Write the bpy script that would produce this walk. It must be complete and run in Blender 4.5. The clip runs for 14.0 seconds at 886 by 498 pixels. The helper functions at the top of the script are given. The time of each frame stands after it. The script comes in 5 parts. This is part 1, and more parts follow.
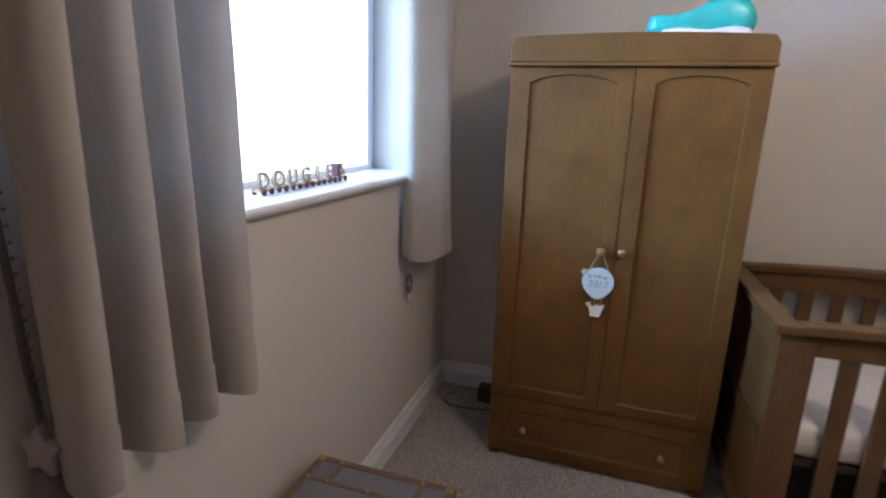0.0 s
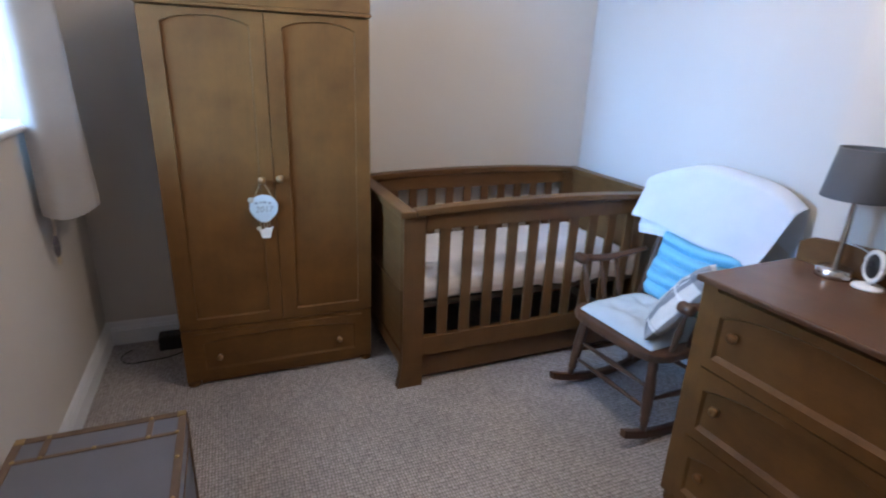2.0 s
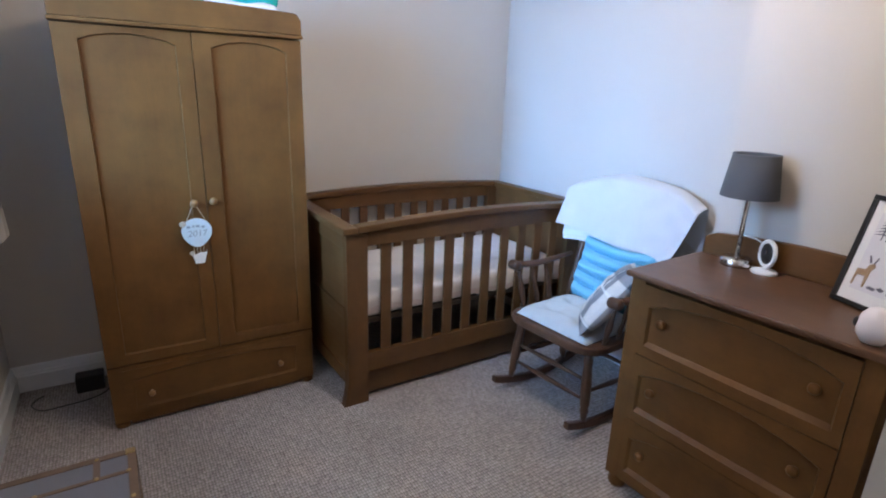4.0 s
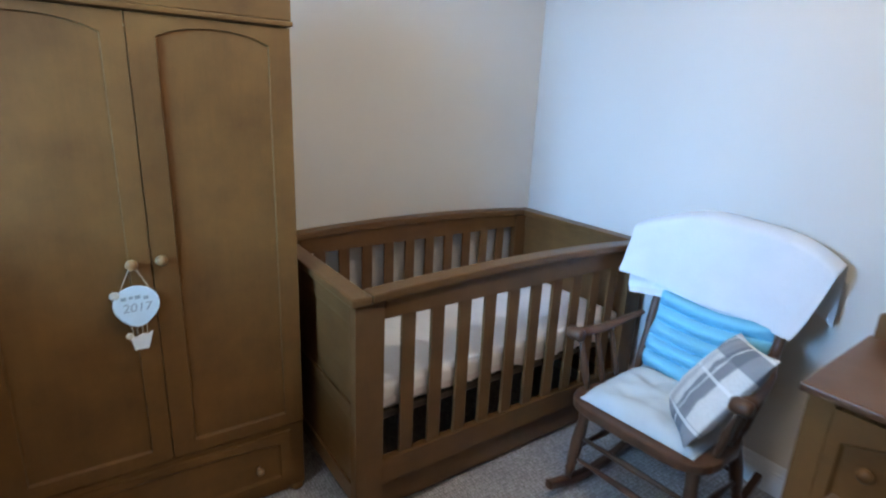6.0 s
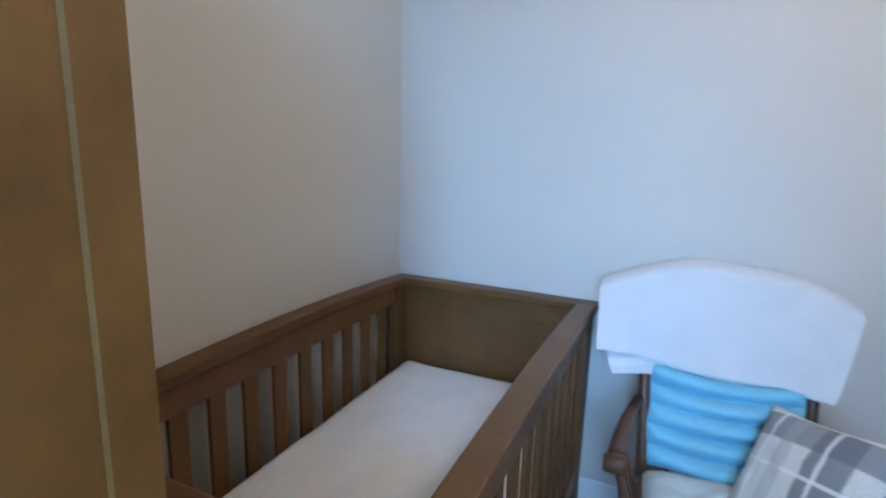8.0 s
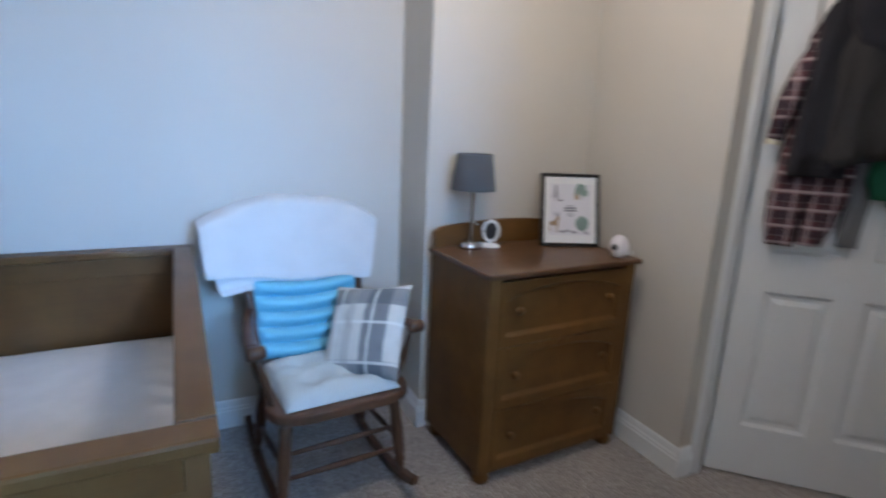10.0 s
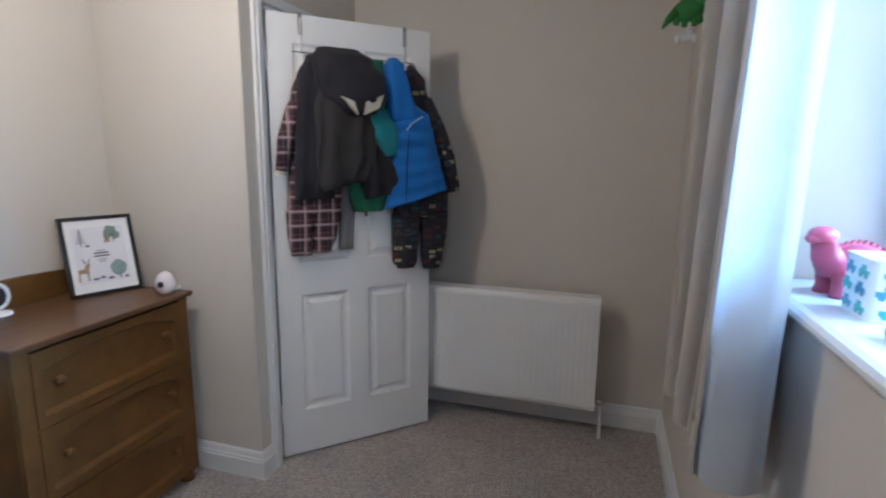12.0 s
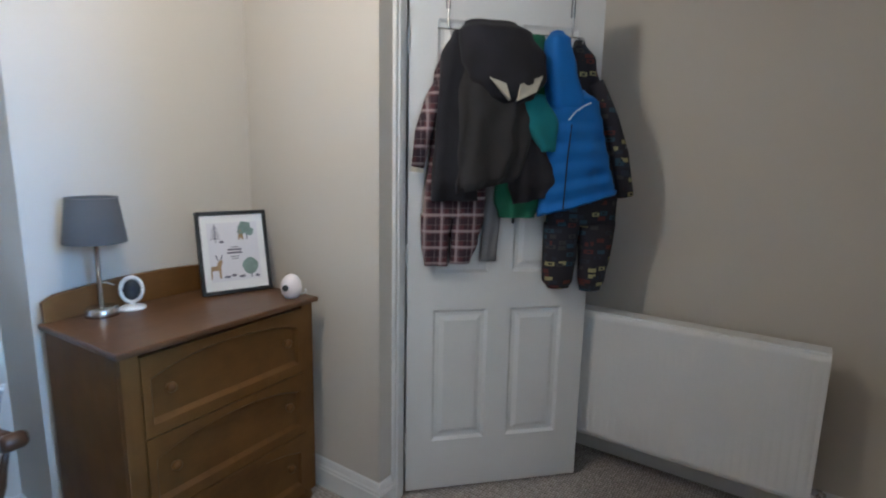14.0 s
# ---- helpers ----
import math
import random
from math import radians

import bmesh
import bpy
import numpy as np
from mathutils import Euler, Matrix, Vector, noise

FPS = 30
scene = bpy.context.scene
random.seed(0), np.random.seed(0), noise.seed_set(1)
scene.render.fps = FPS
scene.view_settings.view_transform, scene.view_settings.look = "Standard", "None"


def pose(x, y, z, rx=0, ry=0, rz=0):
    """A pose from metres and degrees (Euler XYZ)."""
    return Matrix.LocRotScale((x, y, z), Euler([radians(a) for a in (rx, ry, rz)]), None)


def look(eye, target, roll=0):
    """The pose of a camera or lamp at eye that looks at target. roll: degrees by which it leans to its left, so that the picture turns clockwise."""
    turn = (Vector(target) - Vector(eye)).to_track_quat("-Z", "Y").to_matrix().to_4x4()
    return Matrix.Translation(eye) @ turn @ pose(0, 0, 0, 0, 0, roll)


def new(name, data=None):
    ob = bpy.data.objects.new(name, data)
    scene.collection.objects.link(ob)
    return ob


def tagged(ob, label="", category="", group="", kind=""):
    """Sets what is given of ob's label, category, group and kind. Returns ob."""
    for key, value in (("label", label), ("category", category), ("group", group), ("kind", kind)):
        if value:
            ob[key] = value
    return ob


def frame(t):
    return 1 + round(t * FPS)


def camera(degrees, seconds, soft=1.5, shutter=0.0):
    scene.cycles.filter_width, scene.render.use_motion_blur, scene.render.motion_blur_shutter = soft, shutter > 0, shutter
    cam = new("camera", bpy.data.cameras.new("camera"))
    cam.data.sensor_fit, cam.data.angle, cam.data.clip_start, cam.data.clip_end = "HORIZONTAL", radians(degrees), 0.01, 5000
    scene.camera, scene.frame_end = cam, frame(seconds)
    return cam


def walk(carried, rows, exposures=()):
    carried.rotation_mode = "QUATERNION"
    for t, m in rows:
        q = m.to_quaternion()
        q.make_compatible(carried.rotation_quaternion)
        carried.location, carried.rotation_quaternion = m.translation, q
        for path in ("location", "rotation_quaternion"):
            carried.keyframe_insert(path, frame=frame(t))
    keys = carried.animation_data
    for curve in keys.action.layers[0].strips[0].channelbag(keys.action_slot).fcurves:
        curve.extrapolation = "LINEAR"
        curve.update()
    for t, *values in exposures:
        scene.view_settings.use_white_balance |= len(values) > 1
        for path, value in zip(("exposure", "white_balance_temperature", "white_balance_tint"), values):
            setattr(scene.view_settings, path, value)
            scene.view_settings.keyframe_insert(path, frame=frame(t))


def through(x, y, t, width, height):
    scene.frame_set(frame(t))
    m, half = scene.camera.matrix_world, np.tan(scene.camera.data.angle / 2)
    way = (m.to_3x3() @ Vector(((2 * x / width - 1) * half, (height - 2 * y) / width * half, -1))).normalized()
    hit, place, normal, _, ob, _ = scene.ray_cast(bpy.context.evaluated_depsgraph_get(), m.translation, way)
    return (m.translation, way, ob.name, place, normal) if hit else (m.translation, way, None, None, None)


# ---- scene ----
cam = camera(80.25, 14.0, soft=2.0, shutter=0.5)

PATH = [
    (0, (0.791, 0.893, 1.382), (0.198, 2.744, 0.911), 2.1),
    (0.5, (0.715, 0.743, 1.386), (0.355, 2.634, 0.845), 2.0),
    (1, (0.641, 0.588, 1.386), (0.666, 2.502, 0.806), 2.1),
    (1.5, (0.728, 0.565, 1.396), (1.169, 2.389, 0.704), 2.0),
    (2, (0.659, 0.588, 1.411), (1.379, 2.335, 0.756), 2.3),
    (2.5, (0.518, 0.573, 1.399), (1.449, 2.245, 0.818), 1.8),
    (5, (0.518, 0.610, 1.400), (1.553, 2.225, 0.832), 2.1),
    (5.5, (0.611, 0.922, 1.407), (1.658, 2.534, 0.855), 2.1),
    (6, (0.702, 1.268, 1.414), (1.790, 2.851, 0.857), 2.6),
    (6.5, (0.783, 1.548, 1.418), (1.917, 3.123, 0.937), 2.8),
    (7, (0.834, 1.909, 1.440), (2.091, 3.396, 0.981), 3.3),
    (7.5, (0.892, 2.164, 1.406), (2.440, 3.362, 0.998), 2.3),
    (10, (0.466, 2.581, 1.341), (2.213, 1.720, 0.886), 2.6),
    (10.5, (0.459, 2.662, 1.383), (1.868, 1.322, 0.915), 1.1),
    (11, (0.391, 2.696, 1.401), (1.482, 1.079, 0.959), 0.8),
    (11.5, (0.377, 2.686, 1.413), (1.198, 0.899, 1.051), 0.7),
    (12, (0.334, 2.662, 1.413), (0.920, 0.781, 1.067), 0.6),
    (12.5, (0.309, 2.629, 1.412), (0.837, 0.731, 1.072), 0.4),
    (13, (0.332, 2.539, 1.417), (0.996, 0.679, 1.106), 0.1),
    (13.5, (0.405, 2.454, 1.393), (1.500, 0.804, 1.114), 0.5),
    (14, (0.484, 2.281, 1.388), (1.589, 0.650, 1.041), 1.2),
]
walk(cam, [(t, look(eye, target, roll)) for t, eye, target, roll in PATH], [(0.0, 0.05, 6450, 19), (1.0, 0.12, 6250, 18), (2.5, 0.36, 5980, 18), (5.0, 0.32, 5980, 15), (6.5, 0.20, 6150, 9), (7.5, -0.02, 6180, 10), (10.0, -0.10, 5900, 12), (11.5, 0.30, 5600, 11), (12.5, 0.10, 5720, 12), (13.0, -0.03, 5520, 9), (13.5, -0.04, 5600, 8), (14.0, 0.15, 5660, 7)])

# ---- world and light ----
world = bpy.data.worlds.new("sky")
scene.world = world
world.use_nodes = True
wn = world.node_tree
sky = wn.nodes.new("ShaderNodeTexSky")
sky.sky_type = "NISHITA"
sky.sun_disc = False
sky.sun_elevation = radians(38)
sky.sun_rotation = radians(250)
wn.nodes["Background"].inputs["Strength"].default_value = 0.12
wn.links.new(sky.outputs[0], wn.nodes["Background"].inputs["Color"])


def lamp(name, kind, m, power, color, **more):
    data = bpy.data.lights.new(name, kind)
    data.energy, data.color = power, color
    for key, value in more.items():
        if key == "size":
            data.shape, data.size, data.size_y = "RECTANGLE", value[0], value[1]
        if key == "radius":
            data.shadow_soft_size = value
        if key == "spread":
            data.spread = radians(value)
    ob = new(name, data)
    ob.matrix_world = m
    return ob


# daylight coming down through the window, and the warm ceiling bulb
lamp("window_daylight", "AREA", look((-2.2, 1.72, 2.15), (2.6, 2.40, 1.20)), 190.0, (0.21, 0.52, 1.0), size=(1.1, 1.1))
lamp("ceiling_bulb", "POINT", pose(1.55, 1.78, 2.20), 21.5, (1.0, 0.85, 0.67), radius=0.09)


# ---- materials ----
def node_mat(name):
    m = bpy.data.materials.new(name)
    m.use_nodes = True
    t = m.node_tree
    return m, t, t.nodes["Principled BSDF"]


def ramp(t, src, stops):
    r = t.nodes.new("ShaderNodeValToRGB")
    t.links.new(src, r.inputs[0])
    e = r.color_ramp.elements
    e[0].position, e[0].color = stops[0][0], (*stops[0][1], 1)
    e[1].position, e[1].color = stops[-1][0], (*stops[-1][1], 1)
    for p, c in stops[1:-1]:
        n = e.new(p)
        n.color = (*c, 1)
    return r


def coords(t, scale=(1, 1, 1)):
    c = t.nodes.new("ShaderNodeTexCoord")
    g = t.nodes.new("ShaderNodeMapping")
    g.inputs["Scale"].default_value = scale
    t.links.new(c.outputs["Object"], g.inputs["Vector"])
    return g.outputs[0]


def noise_tex(t, vec, scale, detail=4.0, rough=0.55):
    n = t.nodes.new("ShaderNodeTexNoise")
    n.inputs["Scale"].default_value, n.inputs["Detail"].default_value, n.inputs["Roughness"].default_value = scale, detail, rough
    t.links.new(vec, n.inputs["Vector"])
    return n.outputs[0]


def add_bump(t, b, src, strength, dist):
    u = t.nodes.new("ShaderNodeBump")
    u.inputs["Strength"].default_value, u.inputs["Distance"].default_value = strength, dist
    t.links.new(src, u.inputs["Height"])
    t.links.new(u.outputs[0], b.inputs["Normal"])
    return u


def mul(c, k):
    return tuple(min(1.0, v * k) for v in c)


def mix_math(t, op, a, b, va=0.0, vb=0.0):
    n = t.nodes.new("ShaderNodeMath")
    n.operation = op
    n.inputs[0].default_value, n.inputs[1].default_value = va, vb
    if a is not None:
        t.links.new(a, n.inputs[0])
    if b is not None:
        t.links.new(b, n.inputs[1])
    return n.outputs[0]


def surface(name, color, rough=0.6, vary=0.10, scale=6.0, fine=180.0, bump=0.1, dist=0.001, metal=0.0, stretch=(1, 1, 1), sheen=0.0):
    """A plain surface with uneven colour at two scales and a fine relief."""
    m, t, b = node_mat(name)
    v = coords(t, stretch)
    big, small = noise_tex(t, v, scale), noise_tex(t, v, fine, 2.0)
    both = mix_math(t, "ADD", mix_math(t, "MULTIPLY", big, None, vb=0.7), mix_math(t, "MULTIPLY", small, None, vb=0.3))
    r = ramp(t, both, [(0.3, mul(color, 1 - vary)), (0.7, mul(color, 1 + vary))])
    t.links.new(r.outputs[0], b.inputs["Base Color"])
    b.inputs["Roughness"].default_value, b.inputs["Metallic"].default_value = rough, metal
    if sheen:
        b.inputs["Sheen Weight"].default_value = sheen
    if bump:
        add_bump(t, b, small, bump, dist)
    return m


def wood(name, dark, light, axis="z", rough=0.50, scale=1.0):
    """Stained wood: long grain along one axis, cloudy stain, slight gloss."""
    m, t, b = node_mat(name)
    k = {"x": (1.6, 22, 22), "y": (22, 1.6, 22), "z": (22, 22, 1.6)}[axis]
    v = coords(t, tuple(q * scale for q in k))
    grain = noise_tex(t, v, 2.2, 8.0, 0.65)
    pores = noise_tex(t, coords(t, tuple(q * 6 for q in k)), 3.0, 2.0)
    cloud = noise_tex(t, coords(t), 5.5, 5.0, 0.6)
    s = mix_math(t, "ADD", mix_math(t, "MULTIPLY", grain, None, vb=0.20), mix_math(t, "MULTIPLY", cloud, None, vb=0.80))
    s = mix_math(t, "ADD", s, mix_math(t, "MULTIPLY", pores, None, vb=0.09))
    r = ramp(t, s, [(0.34, dark), (0.55, tuple((p + q) / 2 for p, q in zip(dark, light))), (0.76, light)])
    t.links.new(r.outputs[0], b.inputs["Base Color"])
    rr = t.nodes.new("ShaderNodeMapRange")
    rr.inputs["To Min"].default_value, rr.inputs["To Max"].default_value = rough - 0.08, rough + 0.12
    t.links.new(grain, rr.inputs["Value"])
    t.links.new(rr.outputs[0], b.inputs["Roughness"])
    b.inputs["Specular IOR Level"].default_value = 0.32
    add_bump(t, b, pores, 0.12, 0.0008)
    return m


def carpet_mat():
    m, t, b = node_mat("looped_carpet")
    v = coords(t, (1, 0.72, 1))
    vo = t.nodes.new("ShaderNodeTexVoronoi")
    vo.inputs["Scale"].default_value, vo.inputs["Randomness"].default_value = 92, 0.28
    t.links.new(v, vo.inputs["Vector"])
    cell = ramp(t, vo.outputs["Color"], [(0.1, (0.415, 0.372, 0.352)), (0.9, (0.575, 0.518, 0.492))])
    # shade between the loops, painted into the pile colour
    pit_shade = ramp(t, vo.outputs["Distance"], [(0.2, (1, 1, 1)), (0.80, (0.30, 0.28, 0.265))])
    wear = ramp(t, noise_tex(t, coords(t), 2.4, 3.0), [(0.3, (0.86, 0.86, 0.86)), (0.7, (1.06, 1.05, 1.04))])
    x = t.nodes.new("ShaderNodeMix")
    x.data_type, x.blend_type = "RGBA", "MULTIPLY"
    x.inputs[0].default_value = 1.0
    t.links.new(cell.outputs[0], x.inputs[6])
    t.links.new(pit_shade.outputs[0], x.inputs[7])
    y = t.nodes.new("ShaderNodeMix")
    y.data_type, y.blend_type = "RGBA", "MULTIPLY"
    y.inputs[0].default_value = 1.0
    t.links.new(x.outputs[2], y.inputs[6])
    t.links.new(wear.outputs[0], y.inputs[7])
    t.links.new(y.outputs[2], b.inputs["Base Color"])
    b.inputs["Roughness"].default_value = 0.95
    inv = mix_math(t, "SUBTRACT", None, vo.outputs["Distance"], va=1.0)
    add_bump(t, b, inv, 0.9, 0.006)
    return m


def fabric(name, color, through=0.0, weave=700.0, vary=0.08, rough=0.9, bump=0.15):
    """Woven cloth; part of the light passes through thin cloth."""
    m, t, b = node_mat(name)
    v = coords(t)
    fold, thread = noise_tex(t, v, 9.0), noise_tex(t, v, weave, 1.0)
    r = ramp(t, mix_math(t, "ADD", mix_math(t, "MULTIPLY", fold, None, vb=0.6), mix_math(t, "MULTIPLY", thread, None, vb=0.4)),
             [(0.3, mul(color, 1 - vary)), (0.7, mul(color, 1 + vary))])
    t.links.new(r.outputs[0], b.inputs["Base Color"])
    b.inputs["Roughness"].default_value = rough
    b.inputs["Sheen Weight"].default_value = 0.04
    u = add_bump(t, b, thread, bump, 0.0008)
    if through:
        d = t.nodes.new("ShaderNodeBsdfTranslucent")
        t.links.new(r.outputs[0], d.inputs["Color"])
        x = t.nodes.new("ShaderNodeMixShader")
        x.inputs[0].default_value = through
        t.links.new(b.outputs[0], x.inputs[1])
        t.links.new(d.outputs[0], x.inputs[2])
        t.links.new(x.outputs[0], t.nodes["Material Output"].inputs["Surface"])
    return m


def glow(name, color, strength):
    m = bpy.data.materials.new(name)
    m.use_nodes = True
    t = m.node_tree
    t.nodes.remove(t.nodes["Principled BSDF"])
    e = t.nodes.new("ShaderNodeEmission")
    e.inputs["Color"].default_value, e.inputs["Strength"].default_value = (*color, 1), strength
    t.links.new(e.outputs[0], t.nodes["Material Output"].inputs["Surface"])
    return m


WALL = surface("matt_wall_paint", (0.60, 0.548, 0.485), 0.85, 0.03, 1.5, 320, 0.06, 0.0006)
CEIL = surface("white_ceiling_paint", (0.78, 0.77, 0.74), 0.9, 0.03, 2.0, 250, 0.08)
GLOSS = surface("white_gloss_paint", (0.74, 0.73, 0.72), 0.32, 0.03, 4.0, 120, 0.03, 0.0005)
CARPET = carpet_mat()
OAK = wood("brown_stained_wood", (0.088, 0.0365, 0.0080), (0.178, 0.081, 0.019))
OAKX = wood("brown_stained_wood_across", (0.088, 0.0365, 0.0080), (0.178, 0.081, 0.019), "x")
OAKY = wood("brown_stained_wood_along", (0.088, 0.0365, 0.0080), (0.178, 0.081, 0.019), "y")
TOPW = wood("dark_polished_wood", (0.078, 0.037, 0.018), (0.140, 0.070, 0.034), "y", 0.30)
COT = wood("cot_stained_wood", (0.080, 0.034, 0.010), (0.150, 0.071, 0.022))
COTX = wood("cot_stained_wood_across", (0.080, 0.034, 0.010), (0.150, 0.071, 0.022), "x", 0.36)
COTY = wood("cot_stained_wood_along", (0.080, 0.034, 0.010), (0.150, 0.071, 0.022), "y", 0.36)
DARKW = wood("dark_walnut_wood", (0.055, 0.026, 0.014), (0.130, 0.062, 0.032), "z", 0.34)
# near-black brown that paints the shade in the gap under the cot mattress
SHADOWGAP = surface("painted_gap_shade", (0.035, 0.024, 0.016), 0.9, 0.1)
BRASSY = surface("worn_brass", (0.42, 0.29, 0.13), 0.38, 0.2, 20, 300, 0.1, metal=0.9)
CHROME = surface("brushed_chrome", (0.62, 0.62, 0.62), 0.22, 0.06, 20, 400, 0.03, metal=1.0)
SHEET = fabric("white_cotton_sheet", (0.78, 0.745, 0.735))
DRAPE = fabric("grey_beige_curtain_cloth", (0.43, 0.39, 0.345), 0.16, 600)
LINING = fabric("pale_curtain_lining", (0.64, 0.66, 0.69), 0.50, 600)
BLACKP = surface("black_plastic", (0.015, 0.015, 0.017), 0.4, 0.1)
WHITEP = surface("white_plastic", (0.80, 0.80, 0.80), 0.3, 0.02, bump=0)


# ---- mesh helpers ----
def box(bm, x0, x1, y0, y1, z0, z1, bevel=0.0, seg=2):
    r = bmesh.ops.create_cube(bm, size=1.0, matrix=Matrix.Translation(((x0 + x1) / 2, (y0 + y1) / 2, (z0 + z1) / 2)) @ Matrix.Diagonal((x1 - x0, y1 - y0, z1 - z0, 1)))
    if bevel:
        vs = r["verts"]
        es = list({e for v in vs for e in v.link_edges})
        bmesh.ops.bevel(bm, geom=es, offset=bevel, segments=seg, affect="EDGES", profile=0.6)
    return bm


def boxes(*items, bevel=0.0):
    bm = bmesh.new()
    for i in items:
        box(bm, *i, bevel=bevel)
    return bm


def prism(pts, lo, hi, axis="y", bevel=0.0):
    """A flat outline (a, b) pushed through along an axis: y: (x, z), x: (y, z), z: (x, y)."""
    bm = bmesh.new()

    def at(a, b, c):
        return {"y": (a, c, b), "x": (c, a, b), "z": (a, b, c)}[axis]

    lower = [bm.verts.new(at(a, b, lo)) for a, b in pts]
    upper = [bm.verts.new(at(a, b, hi)) for a, b in pts]
    bm.faces.new(lower)
    bm.faces.new(upper[::-1])
    n = len(pts)
    for i in range(n):
        bm.faces.new((lower[i], upper[i], upper[(i + 1) % n], lower[(i + 1) % n]))
    bmesh.ops.recalc_face_normals(bm, faces=bm.faces)
    if bevel:
        es = [e for e in bm.edges if e.calc_face_angle(0) > 0.5]
        bmesh.ops.bevel(bm, geom=es, offset=bevel, segments=2, affect="EDGES", profile=0.6)
    return bm


def lathe(profile, n=24, m=None, bm=None):
    """Profile of (radius, height) turned about z."""
    bm = bm or bmesh.new()
    m = m or Matrix()
    rings = []
    for r, z in profile:
        rings.append([bm.verts.new(m @ Vector((r * math.cos(2 * math.pi * i / n), r * math.sin(2 * math.pi * i / n), z))) for i in range(n)])
    for a, b in zip(rings, rings[1:]):
        for i in range(n):
            bm.faces.new((a[i], a[(i + 1) % n], b[(i + 1) % n], b[i]))
    for ring, flip in ((rings[0], True), (rings[-1], False)):
        bm.faces.new(ring[::-1] if flip else ring)
    return bm


def tube(pts, radius, n=8, bm=None, flat=1.0):
    """A round bar along points; radius may be a list, flat squeezes it along z."""
    bm = bm or bmesh.new()
    pts = [Vector(p) for p in pts]
    rad = radius if isinstance(radius, (list, tuple)) else [radius] * len(pts)
    rings = []
    for i, p in enumerate(pts):
        d = (pts[min(i + 1, len(pts) - 1)] - pts[max(i - 1, 0)]).normalized()
        side = d.cross(Vector((0, 0, 1)))
        side = side.normalized() if side.length > 1e-3 else Vector((1, 0, 0))
        up = side.cross(d).normalized()
        rings.append([bm.verts.new(p + rad[i] * (side * math.cos(2 * math.pi * k / n) + up * flat * math.sin(2 * math.pi * k / n))) for k in range(n)])
    for a, b in zip(rings, rings[1:]):
        for k in range(n):
            bm.faces.new((a[k], a[(k + 1) % n], b[(k + 1) % n], b[k]))
    bm.faces.new(rings[0][::-1])
    bm.faces.new(rings[-1])
    bmesh.ops.recalc_face_normals(bm, faces=bm.faces)
    return bm


def turned(p, q, profile, n=12):
    """A turned bar from p to q; profile of (share of the length, radius)."""
    p, q = Vector(p), Vector(q)
    m = Matrix.Translation(p) @ (q - p).to_track_quat("Z", "Y").to_matrix().to_4x4()
    length = (q - p).length
    return lathe([(r, s * length) for s, r in profile], n, m)


def sheet(f, nu, nv, closed_u=False):
    """A surface from f(u, v) with u, v in 0..1."""
    bm = bmesh.new()
    cols = nu if closed_u else nu + 1
    g = [[bm.verts.new(f(i / nu, j / nv)) for i in range(cols)] for j in range(nv + 1)]
    for j in range(nv):
        for i in range(nu):
            k = (i + 1) % cols
            bm.faces.new((g[j][i], g[j][k], g[j + 1][k], g[j + 1][i]))
    return bm


def part(name, bm, material, parent=None, label="", smooth=False):
    me = bpy.data.meshes.new(name)
    bmesh.ops.recalc_face_normals(bm, faces=bm.faces)
    bm.to_mesh(me)
    bm.free()
    if smooth:
        for p in me.polygons:
            p.use_smooth = True
    me.materials.append(material)
    ob = new(name, me)
    ob.parent = parent
    if label:
        ob["label"] = label
    return ob


def thing(name, m, label, category, group=""):
    ob = new(name)
    ob.matrix_basis = m
    ob.empty_display_size = 0.1
    return tagged(ob, label, category, group)


def setting(name, bm, material, label="", category=""):
    return tagged(part(name, bm, material), label, category, kind="structure")


# ---- the room ----
H = 2.42
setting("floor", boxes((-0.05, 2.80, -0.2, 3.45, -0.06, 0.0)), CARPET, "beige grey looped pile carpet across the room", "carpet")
setting("ceiling", boxes((-0.3, 2.98, -0.4, 3.65, H, H + 0.1)), CEIL, "plain white painted ceiling", "ceiling")
WY0, WY1, WZ0, WZ1 = 1.47, 2.93, 1.150, 2.17
setting("wall_west", boxes((-0.28, 0, -0.4, WY0, -0.06, H), (-0.28, 0, WY1, 3.65, -0.06, H), (-0.28, 0, WY0, WY1, -0.06, WZ0), (-0.28, 0, WY0, WY1, WZ1, H)), WALL, "pale beige painted wall with the window", "wall")
setting("wall_north", boxes((0, 2.98, 3.42, 3.65, -0.06, H)), WALL, "pale beige painted wall behind wardrobe and cot", "wall")
setting("wall_east", boxes((2.75, 2.98, 1.69, 3.42, -0.06, H)), WALL, "pale beige painted alcove wall behind the rocking chair", "wall")
setting("chimney_breast", boxes((2.448, 2.98, 0.867, 1.69, -0.06, H)), WALL, "pale painted wall standing proud behind the drawers", "wall")
setting("wall_return", prism([(1.72, 0.745), (1.82, 0.745), (1.82, 0.690), (2.98, 0.690), (2.98, 0.867), (1.72, 0.867)], -0.06, H, "z"), WALL, "short painted wall beside the door", "wall")
setting("wall_over_door", boxes((1.72, 1.82, -0.060, 0.745, 2.02, H)), WALL, "painted wall above the door opening", "wall")
setting("wall_door_side", boxes((1.72, 1.82, -0.115, -0.060, -0.06, H)), WALL, "narrow painted wall beside the door opening", "wall")
setting("wall_south", boxes((-0.28, 2.98, -0.4, -0.115, -0.06, H)), WALL, "pale beige painted wall behind the radiator", "wall")
setting("landing_wall", boxes((2.78, 2.98, -0.115, 0.690, -0.06, H)), WALL, "plain painted wall of the landing", "wall")
